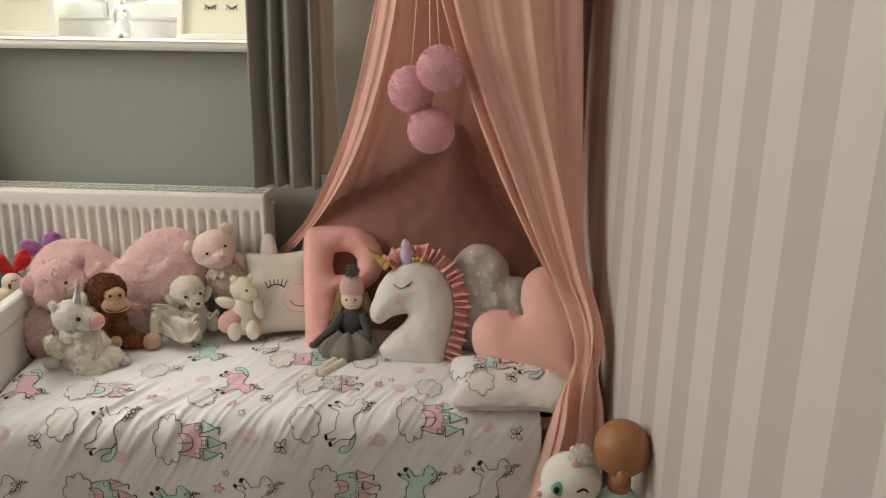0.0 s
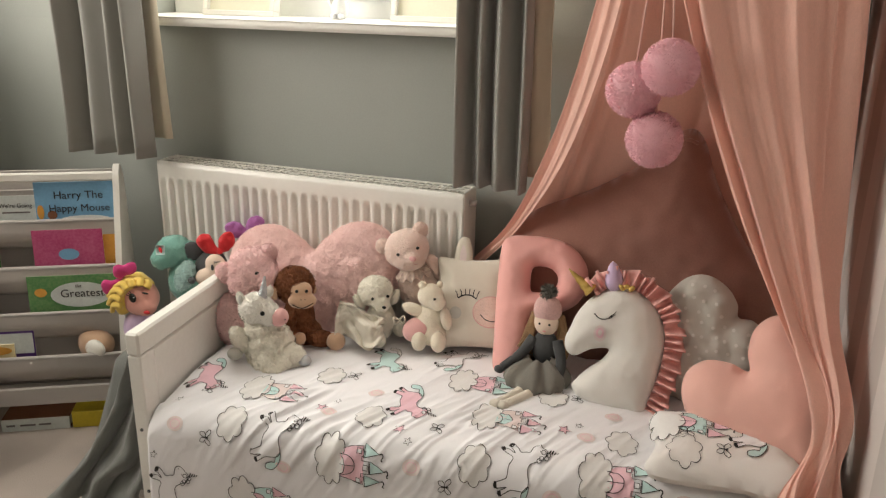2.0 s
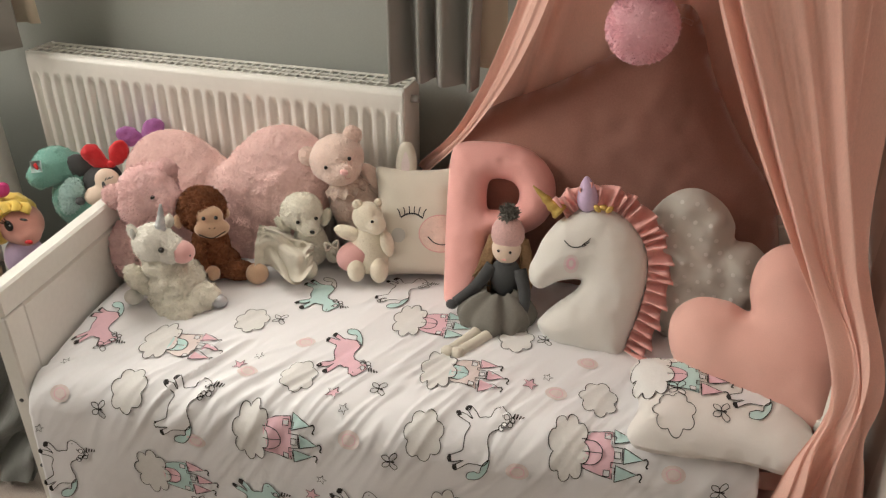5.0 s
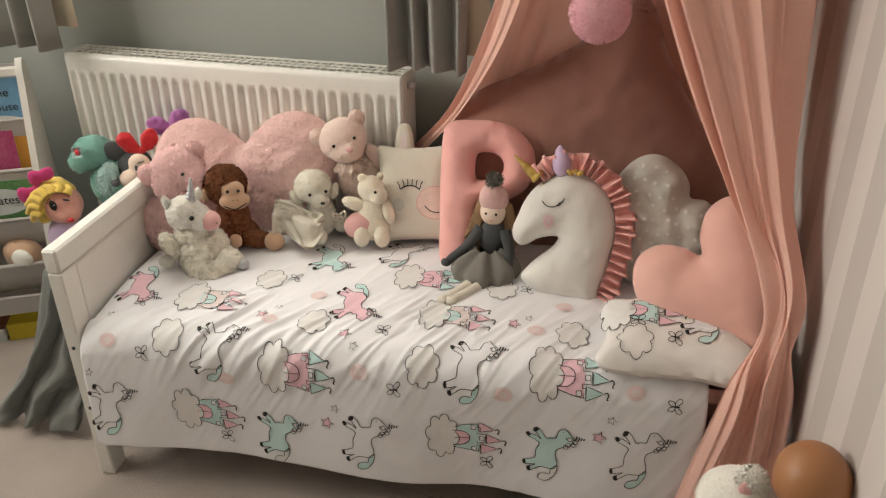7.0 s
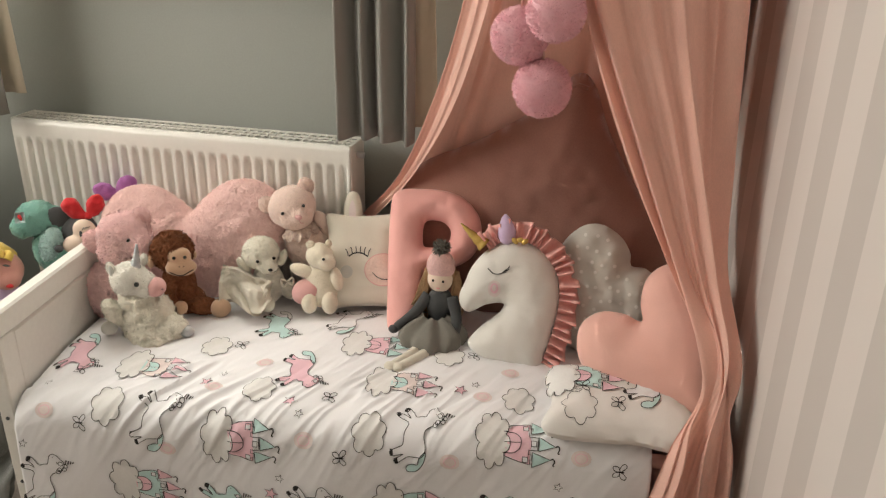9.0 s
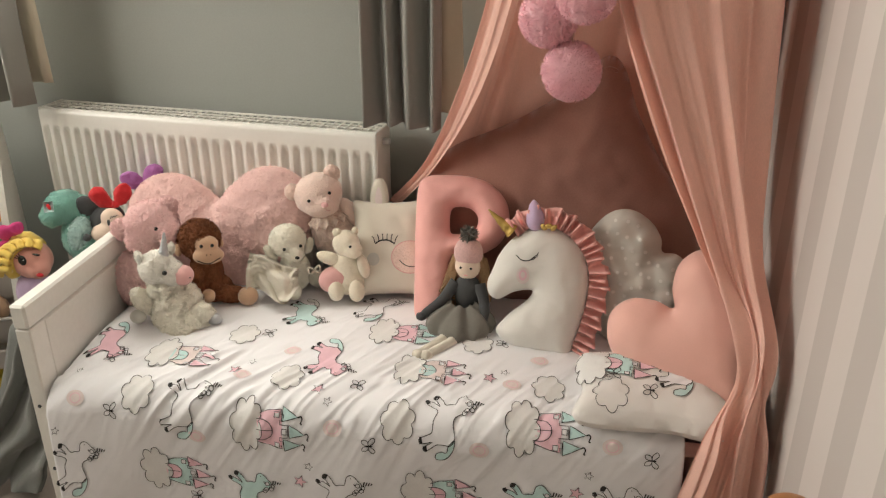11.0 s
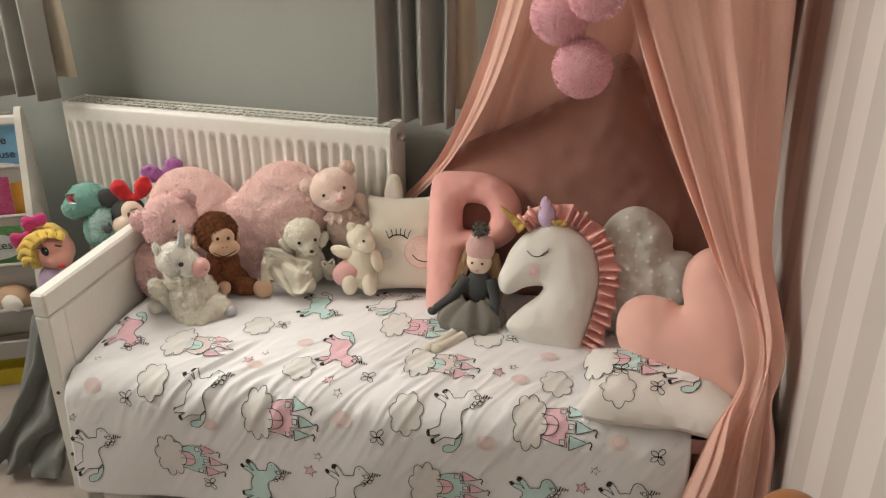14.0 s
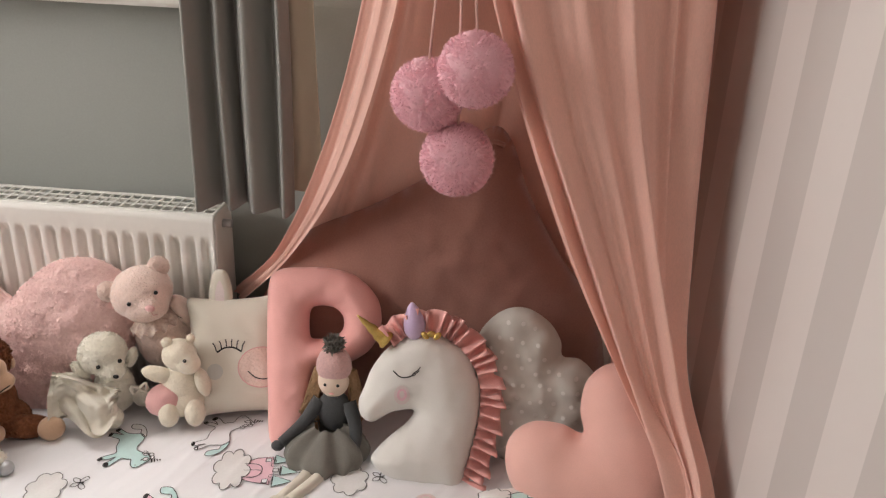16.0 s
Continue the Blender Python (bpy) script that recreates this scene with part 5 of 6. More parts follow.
t.skin([(-0.016, 0.036, -0.092, 0.018, 0.022, 0.040, -20), (-0.002, 0.05, -0.118, 0.018, 0.018, 0.018)], 0, 2400, 0.0045)
t.skin([(0.010, 0.064, -0.120, 0.018, 0.016, 0.019)], 1)
t.b.box((-0.008, -0.001, -0.010), (0.008, 0.001, 0.010), 3, 0.0005, Matrix.Translation(Vector(t.at(-0.008, 0.078, -0.120))) @ pose(0, 0, 0, 0, 0, 36))
for k in (-1, 1):
    t.bead(0.012 + k * 0.0125, 0.057, 0.008, 0.0042, 2)
t.cord([(-0.012, 0.062, -0.026), (0.014, 0.067, -0.034), (0.042, 0.060, -0.024)], 0.0012, 2, 14, 5)
for k in (-1, 1):
    t.bead(0.015 + k * 0.005, 0.065, -0.012, 0.0014, 2)
toy("plush_monkey", t.b, [M_FURBROWN, M_TAN, M_BLACK, M_DOT], "brown curly haired monkey toy with a tan face and feet", "head face ear ear body leg foot arm paw eye eye mouth nostril nostril")

# blush bear, its head tipped to the side
t = Soft((-1.238, -0.172, 0.672), turn=-24, tip=16)
t.skin([(0, 0, 0, 0.062, 0.056, 0.055), (0.004, 0.030, -0.018, 0.046, 0.034, 0.034), (0.010, 0.048, -0.014, 0.026, 0.022, 0.021)], 0, 9000, 0.003, 1.2, 0.0012)
for r, u in ((-0.058, 0.024), (0.050, 0.040)):
    t.skin([(r, -0.004, u, 0.023, 0.014, 0.024)], 0, 1600, 0.003, 1.2)
t.skin([(0.006, -0.010, -0.120, 0.062, 0.054, 0.082)], 0, 6000, 0.003, 1.2)
t.skin([(0.062, 0.0, -0.075, 0.022, 0.026, 0.048, 18)], 0, 1500, 0.003, 1.2)
t.skin([(-0.022, 0.122, -0.182, 0.043, 0.034, 0.034)], 1, 2200, 0.003, 1.2)
ruff = np.zeros((80, 6, 3))
for i, a in enumerate(np.linspace(0, 2 * math.pi, 80)):
    for j in range(6):
        q = j / 5
        rad = 0.034 + 0.020 * q
        ruff[i, j] = t.at(0.004 + rad * math.cos(a), 0.004 + rad * math.sin(a), -0.050 - 0.020 * q + 0.006 * q * math.sin(a * 13))
t.b.grid(ruff, 3)
t.bead(0.013, 0.069, -0.008, (0.010, 0.006, 0.007), 1)
t.bead(-0.022, 0.052, 0.008, 0.0042, 2)
t.bead(0.032, 0.048, 0.010, 0.0042, 2)
t.cord([(0.013, 0.070, -0.013), (0.013, 0.068, -0.024), (0.020, 0.064, -0.028)], 0.0009, 1, 10, 5)
M_SCARF = surface("speckled_rose_scarf", (0.50, 0.33, 0.28), 0.9, 0.3, 60, 160, 0.4, 0.001, second=(0.80, 0.68, 0.58), amount=0.9)
toy("plush_bear", t.b, [M_FURBEIGE, M_NOSE, M_BLACK, M_SCARF], "blush beige teddy bear with a speckled ruffled scarf by the radiator", "head ear ear body arm foot scarf nose eye eye mouth")

# lamb comforter with a cloth body
t = Soft((-1.293, -0.252, 0.566), turn=-28, tip=6)
t.skin([(0, 0, 0.006, 0.047, 0.044, 0.042), (0.012, 0.034, -0.018, 0.025, 0.024, 0.022)], 0, 5200, 0.0055, 0.7, 0.003, 75)
for r, k in ((-0.046, 30), (0.050, -26)):
    t.skin([(r, 0.006, -0.016, 0.012, 0.012, 0.026, k)], 0, 900, 0.004, 0.8)
t.bead(0.017, 0.058, -0.020, (0.006, 0.004, 0.004), 2)
t.bead(-0.010, 0.044, 0.002, 0.0042, 2)
t.bead(0.030, 0.042, 0.003, 0.0042, 2)
t.skin([(0.006, -0.004, -0.080, 0.040, 0.038, 0.056)], 0, 3000, 0.004, 0.9)
for r, f in ((0.052, 0.016), (-0.006, 0.066)):
    t.skin([(r, f, -0.104, 0.020, 0.020, 0.024)], 0, 1200, 0.004, 0.9)
t.skin([(-0.060, 0.0, -0.038, 0.034, 0.014, 0.014, -30)], 0, 1200, 0.004, 0.9)
for k in (-1, 1):
    t.cord([(0.052, 0.052, -0.062), (0.052 + k * 0.014, 0.056, -0.052), (0.052 + k * 0.012, 0.056, -0.070), (0.052, 0.054, -0.064)], 0.0028, 1, 16, 6)
for turn_, rise in ((0.0, 0.0), (0.5, 0.004)):
    cloth = np.zeros((44, 36, 3))
    for i in range(44):
        for j in range(36):
            p, q = i / 43, j / 35
            top = np.array((0.020, 0.046, -0.062)) * (1 - p) + np.array((-0.085 - 0.02 * turn_, 0.004, -0.010)) * p
            low = np.array((-0.006 + 0.02 * turn_, 0.080, -0.100)) * (1 - p) + np.array((-0.122, 0.058, -0.112)) * p + np.array((0, 0.034, -0.01)) * math.sin(p * 6.0)
            w = 0.026 * abs(math.sin(p * 4.2 + q * 2.6 + 3 * turn_)) * (0.25 + q) - 0.012 + 0.022 * noise.noise(Vector((p * 3, q * 4, 2.2 + turn_))) + 0.006 * noise.noise(Vector((p * 9, q * 9, 5.2)))
            rfu = top * (1 - q) + low * q
            cloth[i, j] = t.at(rfu[0], rfu[1] + w, max(rfu[2] + 0.7 * w + rise + 0.020 * math.sin(q * math.pi), -0.116))
    t.b.grid(cloth, 1)
toy("comforter_lamb", t.b, [M_FURCREAM, M_CREAM, M_BLACK], "cream lamb comforter toy with a folded cloth body", "head ear ear nose eye eye body paw paw arm bow_loop bow_loop cloth cloth_back")

# small white lamb, looking aside
t = Soft((-1.134, -0.247, 0.578), turn=-12)
t.skin([(-0.004, 0, 0.002, 0.034, 0.032, 0.034), (0.016, 0.018, -0.008, 0.024, 0.022, 0.022)], 0, 4200, 0.003, 1.1, 0.001)
t.skin([(-0.004, 0, -0.072, 0.042, 0.038, 0.058), (0.0, 0.008, -0.095, 0.046, 0.040, 0.036)], 0, 5200, 0.003, 1.1)
t.skin([(-0.044, 0.012, -0.034, 0.036, 0.016, 0.017, -18)], 0, 1500, 0.003, 1.1)
t.skin([(0.040, 0.020, -0.050, 0.015, 0.018, 0.034, 12)], 0, 1500, 0.003, 1.1)
for r in (-0.026, 0.024):
    t.skin([(r, 0.042, -0.106, 0.021, 0.024, 0.030)], 0, 1500, 0.003, 1.1)
t.skin([(-0.024, 0.004, 0.032, 0.014, 0.009, 0.014)], 0, 500, 0.003)
t.skin([(0.018, -0.010, 0.032, 0.011, 0.008, 0.012)], 0, 400, 0.003)
t.bead(0.012, 0.034, 0.008, 0.0036, 1)
toy("plush_lamb", t.b, [M_FURLAMB, M_BLACK], "small creamy white lamb toy sitting beside a cushion", "head body arm arm leg leg ear ear eye")

# rag doll
b = Build()
b.ball((-0.830, -0.285, 0.588), (0.030, 0.026, 0.034), 0, seg=20)
b.ball((-0.830, -0.270, 0.596), (0.036, 0.030, 0.036), 3, lumps=0.003, seg=20)
for s in (-1, 1):
    b.tube(smooth_path([(-0.830 + s * 0.030, -0.268, 0.60), (-0.830 + s * 0.043, -0.272, 0.55), (-0.830 + s * 0.046, -0.275, 0.49)], 14), [0.012] * 7 + [0.013, 0.014, 0.014, 0.013, 0.012, 0.01, 0.006], 3, 10)
hat = [(0.031, 0.602), (0.034, 0.612), (0.033, 0.628), (0.027, 0.642), (0.015, 0.652), (0.002, 0.655)]
ang = np.linspace(0, 2 * math.pi, 24, endpoint=False)
b.grid(np.array([[(-0.830 + r * math.cos(a), -0.279 + r * 0.9 * math.sin(a), z) for r, z in hat] for a in ang]), 4, True)
b.ball((-0.830, -0.278, 0.662), 0.009, 5, fur=420, hair=0.018, droop=0.4)
b.ball((-0.828, -0.288, 0.522), (0.034, 0.024, 0.045), 1, seg=18)
b.ball((-0.828, -0.288, 0.557), (0.017, 0.016, 0.012), 1, seg=14)
b.tube(smooth_path([(-0.856, -0.290, 0.545), (-0.884, -0.315, 0.505), (-0.920, -0.345, 0.478)], 12), np.linspace(0.015, 0.010, 12), 1, 10)
b.tube(smooth_path([(-0.800, -0.290, 0.545), (-0.782, -0.315, 0.505), (-0.778, -0.345, 0.462)], 12), np.linspace(0.015, 0.010, 12), 1, 10)
b.ball((-0.925, -0.349, 0.474), (0.013, 0.011, 0.010), 1, seg=10)
b.ball((-0.778, -0.352, 0.455), (0.010, 0.010, 0.013), 0, seg=10)
sk = np.zeros((64, 10, 3))
for i, a in enumerate(np.linspace(0, 2 * math.pi, 64, endpoint=False)):
    for j in range(10):
        s = j / 9
        r = 0.026 + 0.050 * math.sin(min(1.0, s * 1.15) * 2.25) ** 0.8 + (0.0045 * math.sin(a * 13 + 1) + 0.004 * math.sin(a * 7)) * (0.3 + s)
        sk[i, j] = (-0.835 + 1.05 * r * math.cos(a), -0.315 - 0.035 * s + r * 0.85 * math.sin(a), 0.506 - 0.062 * s + 0.004 * math.sin(a * 7))
b.grid(sk, 2, True)
for x0, x1 in ((-0.850, -0.890), (-0.825, -0.872)):
    b.tube(smooth_path([(x0, -0.345, 0.455), (x0 - 0.008, -0.40, 0.452), (x1, -0.470, 0.450)], 12), np.linspace(0.014, 0.011, 12), 6, 10)
    b.ball((x1 - 0.004, -0.476, 0.451), (0.015, 0.013, 0.012), 6, seg=10)
eyes(b, 7, (-0.841, -0.309, 0.592), (-0.817, -0.309, 0.592), r=0.003)
b.ball((-0.829, -0.310, 0.574), (0.005, 0.002, 0.002), 8, seg=8)
for k in range(130):
    sx = 1 if k % 3 == 0 else -1
    x0 = -0.830 + sx * random.uniform(0.024, 0.038)
    b.tube(smooth_path([(x0, -0.270, 0.605), (x0 + sx * random.uniform(0.004, 0.016), -0.283, 0.555), (x0 + sx * random.uniform(0.0, 0.045 if sx < 0 else 0.02), -0.300, random.uniform(0.455, 0.51))], 8), [0.0022] * 6 + [0.0016, 0.0006], 3, 5)
b.thing("rag_doll", [M_SKIN, M_GREYWOOL, M_SKIRT, M_HAIR, M_HAT, M_SKIRT, M_CREAM, M_BLACK, M_RUFF], None, "rag doll in grey wool dress and rose knitted hat", "doll", at=pose(0.008, 0, -0.012))

# ---- toys behind the footboard, on a heaped grey throw ----
b = Build()
n, m = 60, 34
heap = np.zeros((n, m, 3))
for i in range(n):
    for j in range(m):
        u, v = i / (n - 1), j / (m - 1)
        x = -2.08 + 0.345 * u
        y = -0.56 + 0.50 * v
        env = min(1, u / 0.25, (1 - u) / 0.08) * min(1, v / 0.18, (1 - v) / 0.1)
        z = 0.004 + 0.41 * max(0, env) ** 0.6 * (1 - 0.22 * (1 - v)) + 0.02 * noise.noise(Vector((x * 9, y * 9, 1))) * env
        heap[i, j] = (x, y, z)
b.grid(heap)
hang = np.zeros((50, 44, 3))
for i in range(50):
    s = i / 49
    for j in range(44):
        t = j / 43
        top = np.array((-1.86 + 0.12 * s, -0.55 + 0.0 * s, 0.44))
        kn = np.array((-1.90 + 0.16 * s, -0.60 - 0.02 * s, 0.18))
        low = np.array((-2.07 + 0.27 * s, -0.70 + 0.02 * s, 0.012 + 0.01 * s))
        a = (1 - t) ** 2 * top + 2 * t * (1 - t) * kn + t * t * low
        f = 0.016 * (0.5 + t) * math.sin(s * 15 + 3 * noise.noise(Vector((s * 2, t * 3, 3)))) + 0.018 * noise.noise(Vector((s * 5, t * 7, 5)))
        hang[i, j] = a + np.array((0.3 * f, -f, 0.35 * abs(f)))
b.grid(hang)
b.grid(hang + (0.004, 0.010, -0.002))
b.thing("throw_blanket", [M_BLANKET], None, "soft grey fleece throw heaped and trailing to the carpet", "blanket")

# teal one with a long snout
t = Soft((-1.930, -0.262, 0.600))
t.skin([(0, 0, 0.0, 0.052, 0.048, 0.048), (-0.030, 0.016, -0.016, 0.034, 0.030, 0.030), (0.036, -0.004, -0.010, 0.036, 0.036, 0.040)], 0, 5200, 0.006, 0.7, 0.003)
t.skin([(0.030, 0.010, -0.085, 0.052, 0.048, 0.070), (0.052, 0.0, -0.03, 0.035, 0.035, 0.05)], 0, 4200, 0.006, 0.7, 0.003)
t.skin([(0.030, 0.046, -0.062, 0.026, 0.020, 0.046, -20)], 1, 2200, 0.010, 0.4)
t.b.box((-0.012, -0.001, -0.014), (0.012, 0.001, 0.014), 2, 0.0005, Matrix.Translation(Vector(t.at(-0.030, 0.050, 0.022))) @ pose(0, 0, 0, -20, 0, 31))
t.bead(-0.030, 0.0515, 0.022, (0.007, 0.002, 0.009), 3)
toy("plush_toy", t.b, [M_TEAL, M_PRMINT, M_DOT, M_RED], "teal green plush toy with a white and red tag", "head body mane tag")

# dark one with a bow, looking up and aside
t = Soft((-1.835, -0.225, 0.560), tip=20)
t.skin([(0, 0, 0.0, 0.048, 0.045, 0.046), (-0.004, -0.01, 0.03, 0.03, 0.02, 0.03)], 0, 1200, 0.003)
t.skin([(-0.028, 0.006, 0.056, 0.032, 0.012, 0.034)], 0)
t.skin([(0.020, 0.034, 0.004, 0.030, 0.020, 0.034), (-0.014, 0.036, -0.016, 0.036, 0.026, 0.026)], 1, voxel=0.0035)
t.bead(-0.056, 0.050, -0.008, (0.012, 0.010, 0.010), 0)
t.bead(0.012, 0.052, 0.006, (0.005, 0.003, 0.009), 0)
for k in range(3):
    t.cord([(0.020 + 0.006 * k, 0.052, 0.014), (0.027 + 0.007 * k, 0.053, 0.020 - 0.002 * k)], 0.0010, 0, 5, 5)
for side in (-1, 1):
    t.skin([(side * 0.026 + 0.044, 0.010, 0.058 - side * 0.008, 0.024, 0.014, 0.034, -side * 26 - 16), (side * 0.012 + 0.044, 0.012, 0.040, 0.014, 0.012, 0.016, -side * 40)], 2, 0, lumps=0.004, freq=45, voxel=0.004, soft=4)
t.skin([(0.044, 0.016, 0.034, 0.013, 0.012, 0.013)], 2)
toy("plush_toy", t.b, [M_GREYWOOL, M_SKIN, M_RED], "dark plush toy with a shiny red satin bow", "head ear face nose eye lash lash lash bow_loop bow_loop bow_knot")

# purple bow of a toy tucked in behind
t = Soft((-1.765, -0.140, 0.650), tip=14)
for side in (-1, 1):
    t.skin([(side * 0.030, 0, 0.010, 0.030, 0.014, 0.026, side * 25), (side * 0.012, 0, 0.0, 0.016, 0.012, 0.014)], 0, 600, 0.003, lumps=0.004, freq=45, voxel=0.004, soft=4)
t.skin([(0, 0.0, -0.055, 0.045, 0.035, 0.050)], 0, 1200, 0.004)
toy("plush_toy", t.b, [M_PURPLE], "purple plush toy tucked against the radiator", "bow_loop bow_loop body")

# felt doll with yellow hair
t = Soft((-2.000, -0.345, 0.478), tip=-12)
t.skin([(0.006, 0.004, 0, 0.052, 0.048, 0.052), (0.022, 0.030, -0.012, 0.034, 0.030, 0.030)], 0)
t.skin([(-0.014, -0.012, 0.022, 0.054, 0.046, 0.046), (-0.040, 0.0, -0.010, 0.030, 0.034, 0.050)], 1, lumps=0.003, freq=50)
for k in range(7):
    a = radians(70 + k * 22)
    t.cord([(0.004 + 0.045 * math.cos(a), 0.036, 0.048 * math.sin(a)), (0.0 + 0.066 * math.cos(a), 0.026, 0.062 * math.sin(a)), (-0.012 + 0.070 * math.cos(a + 0.3), 0.010, 0.062 * math.sin(a + 0.3) - 0.012)], np.linspace(0.012, 0.007, 12), 1, 12, 8)
for r, u in ((-0.072, 0.020), (-0.046, 0.072)):
    t.skin([(r - 0.014, 0.008, u, 0.018, 0.012, 0.024, 20), (r + 0.012, 0.008, u + 0.012, 0.018, 0.012, 0.022, -30)], 2, lumps=0.003, freq=50, voxel=0.004, soft=4)
t.skin([(0.012, 0.0, -0.090, 0.046, 0.042, 0.056)], 3)
t.bead(-0.012, 0.048, 0.014, (0.012, 0.006, 0.014), 4)
t.bead(-0.009, 0.0525, 0.018, (0.004, 0.003, 0.004), 6)
for k in range(3):
    t.cord([(-0.016 - 0.003 * k, 0.050, 0.026 - 0.003 * k), (-0.022 - 0.004 * k, 0.050, 0.034 - 0.006 * k)], 0.0011, 4, 5, 5)
t.bead(0.020, 0.050, 0.034, (0.012, 0.003, 0.003), 4)
t.bead(0.030, 0.056, -0.020, (0.013, 0.006, 0.006), 5)
t.b.thing("plush_doll", [M_PEACHFACE, M_YELLOW, M_MAGENTA, M_LILAC, M_BLACK, M_RED, M_DOT], None, "peach felt doll with yellow hair and magenta bows", "doll")

# ---- bookcase set across the corner ----
BK = pose(-2.765, -0.495, -0.012, 0, 0, 30.5)
BWD, BH = 0.645, 0.80
bk = empty("bookcase", BK, label="white childrens sling bookcase full of picture books", category="bookcase")


def side_panel(x):
    L = [(-0.20, 0.0), (-0.20, 0.10), (-0.165, 0.30), (-0.10, 0.55), (-0.035, 0.74), (-0.015, 0.80), (0.010, 0.823), (0.035, 0.80), (0.05, 0.74), (0.10, 0.0)]
    P = np.array(L)
    c = smooth_path(P[3:9], 24)
    P = np.concatenate([P[:3], c, P[9:]])
    n = len(P)
    b = Build()
    for xx in (x, x + 0.018):
        b.add([(xx, p[0], p[1]) for p in P], [tuple(range(n))])
    b.add([(xx, p[0], p[1]) for xx in (x, x + 0.018) for p in P], [(i, (i + 1) % n, n + (i + 1) % n, n + i) for i in range(n)])
    return b.thing("side_panel", [M_WHITE], bk, smooth=False, weld=True)


side_panel(-0.018)
side_panel(BWD)
Build().box((0, 0.0, 0.775), (BWD, 0.018, 0.80), 0, 0.004).thing("top_rail", [M_WHITE], bk, smooth=False)
Build().box((0, 0.092, 0.06), (BWD, 0.098, 0.79), 0, 0.002).thing("back_panel", [M_SLING], bk, smooth=False)
TIERS = ((0.655, 0.0), (0.520, -0.042), (0.388, -0.088), (0.262, -0.130))
for z, y in TIERS:
    r = np.zeros((2, 12, 3))
    for i, x in enumerate((0.0, BWD)):
        for j in range(12):
            t = j / 11
            r[i, j] = (x, y - 0.006 + 0.07 * max(0, t - 0.45) ** 1.5, z - 0.085 * t - (0.004 if j == 11 else 0))
    ob = Build().grid(r).thing("sling", [M_SLING], bk)
    ob.modifiers.new("thickness", "SOLIDIFY").thickness = 0.008
    Build().box((0, y - 0.014, z - 0.012), (BWD, y - 0.002, z + 0.004), 0, 0.004).thing("front_rail", [M_SLING], bk, smooth=False)
    Build().box((0, y + 0.085, z - 0.09), (BWD, y + 0.093, z + 0.075), 0, 0.002).thing("divider", [M_SLING], bk, smooth=False)
Build().box((0, -0.150, 0.105), (BWD, -0.138, 0.165), 0, 0.004).thing("lower_rail", [M_SLING], bk, smooth=False)


def lettering(text, size, at, mat, parent, align="CENTER", name="lettering"):
    cu = bpy.data.curves.new(name, "FONT")
    cu.body, cu.size, cu.align_x, cu.extrude = text, size, align, 0.0002
    tmp = bpy.data.objects.new(name, cu)
    scene.collection.objects.link(tmp)
    bpy.context.view_layer.update()
    me = bpy.data.meshes.new_from_object(tmp.evaluated_get(bpy.context.evaluated_depsgraph_get()))
    scene.collection.objects.unlink(tmp)
    bpy.data.objects.remove(tmp)
    me.materials.clear()
    me.materials.append(mat)
    ob = new(name, me)
    ob.parent, ob.matrix_basis = parent, at
    return ob


def flat_mat(name, c, second=None):
    return surface(name, c, 0.45, 0.10, 14, 120, 0.05, 0.0004, second=second, amount=0.6, spec=0.4)


K_GREEN, K_BLUE, K_CREAM, K_PINK = flat_mat("green_cover", (0.10, 0.30, 0.13)), flat_mat("blue_cover", (0.19, 0.40, 0.60)), flat_mat("cream_cover", (0.72, 0.60, 0.34)), flat_mat("glitter_pink_cover", (0.42, 0.03, 0.14), (0.60, 0.20, 0.32))
K_PURP, K_ORANGE, K_WHITE, K_LEAF = flat_mat("violet_cover", (0.10, 0.045, 0.20)), flat_mat("orange_cover", (0.68, 0.33, 0.06)), flat_mat("pale_cover", (0.62, 0.66, 0.64)), flat_mat("leaf_cover", (0.05, 0.22, 0.07), (0.30, 0.42, 0.18))
K_SAND, K_YELLOW, K_BROWN, K_TEAL = flat_mat("sand_cover", (0.45, 0.50, 0.28), (0.7, 0.55, 0.15)), flat_mat("yellow_cover", (0.58, 0.44, 0.03)), flat_mat("brown_cover", (0.20, 0.08, 0.04)), flat_mat("teal_cover", (0.02, 0.24, 0.18))


def book(x, tier, w, h, mat, thick=0.012, dy=0.0, up=0.0, label="", lines=(), bars=(), tilt=4, ink=M_INK, blob=None):
    """A picture book standing in a sling, cover to the front."""
    z, y = TIERS[tier]
    at = BK @ pose(x, y + 0.014 + dy, z - 0.075 + (0.0, 0.022, 0.016, 0.0)[tier] + up, 90 - tilt)
    root = empty("book", at, label=label, category="book", group="picture books")
    Build().box((0, 0, -thick), (w, h, -0.001), 0, 0.001).thing("pages", [M_PAPER], root, smooth=False)
    face = Build().box((-0.002, -0.002, -0.001), (w + 0.002, h + 0.002, 0.0015), 0, 0.001).thing("cover", [mat], root, smooth=False)
    for text, size, tx, ty in lines:
        lettering(text, size, pose(tx, ty, 0.0038), ink, face)
    for bx0, by0, bx1, by1, bm_ in bars:
        Build().box((bx0, by0, 0.0016), (bx1, by1, 0.0024), 0, 0.0003).thing("title_bar", [bm_], face, smooth=False)
    if blob:
        b = Build()
        for cx, cy, rx, ry, k in blob[1]:
            v, f = fill_flat([smooth_path(ring((cx, cy), rx, ry, 9), 24, True)], 0.012)
            b.add([(p[0], p[1], 0.0026 + 0.0004 * k) for p in v], [tuple(q) for q in f], k)
        b.thing("picture", blob[0], face)
    return root


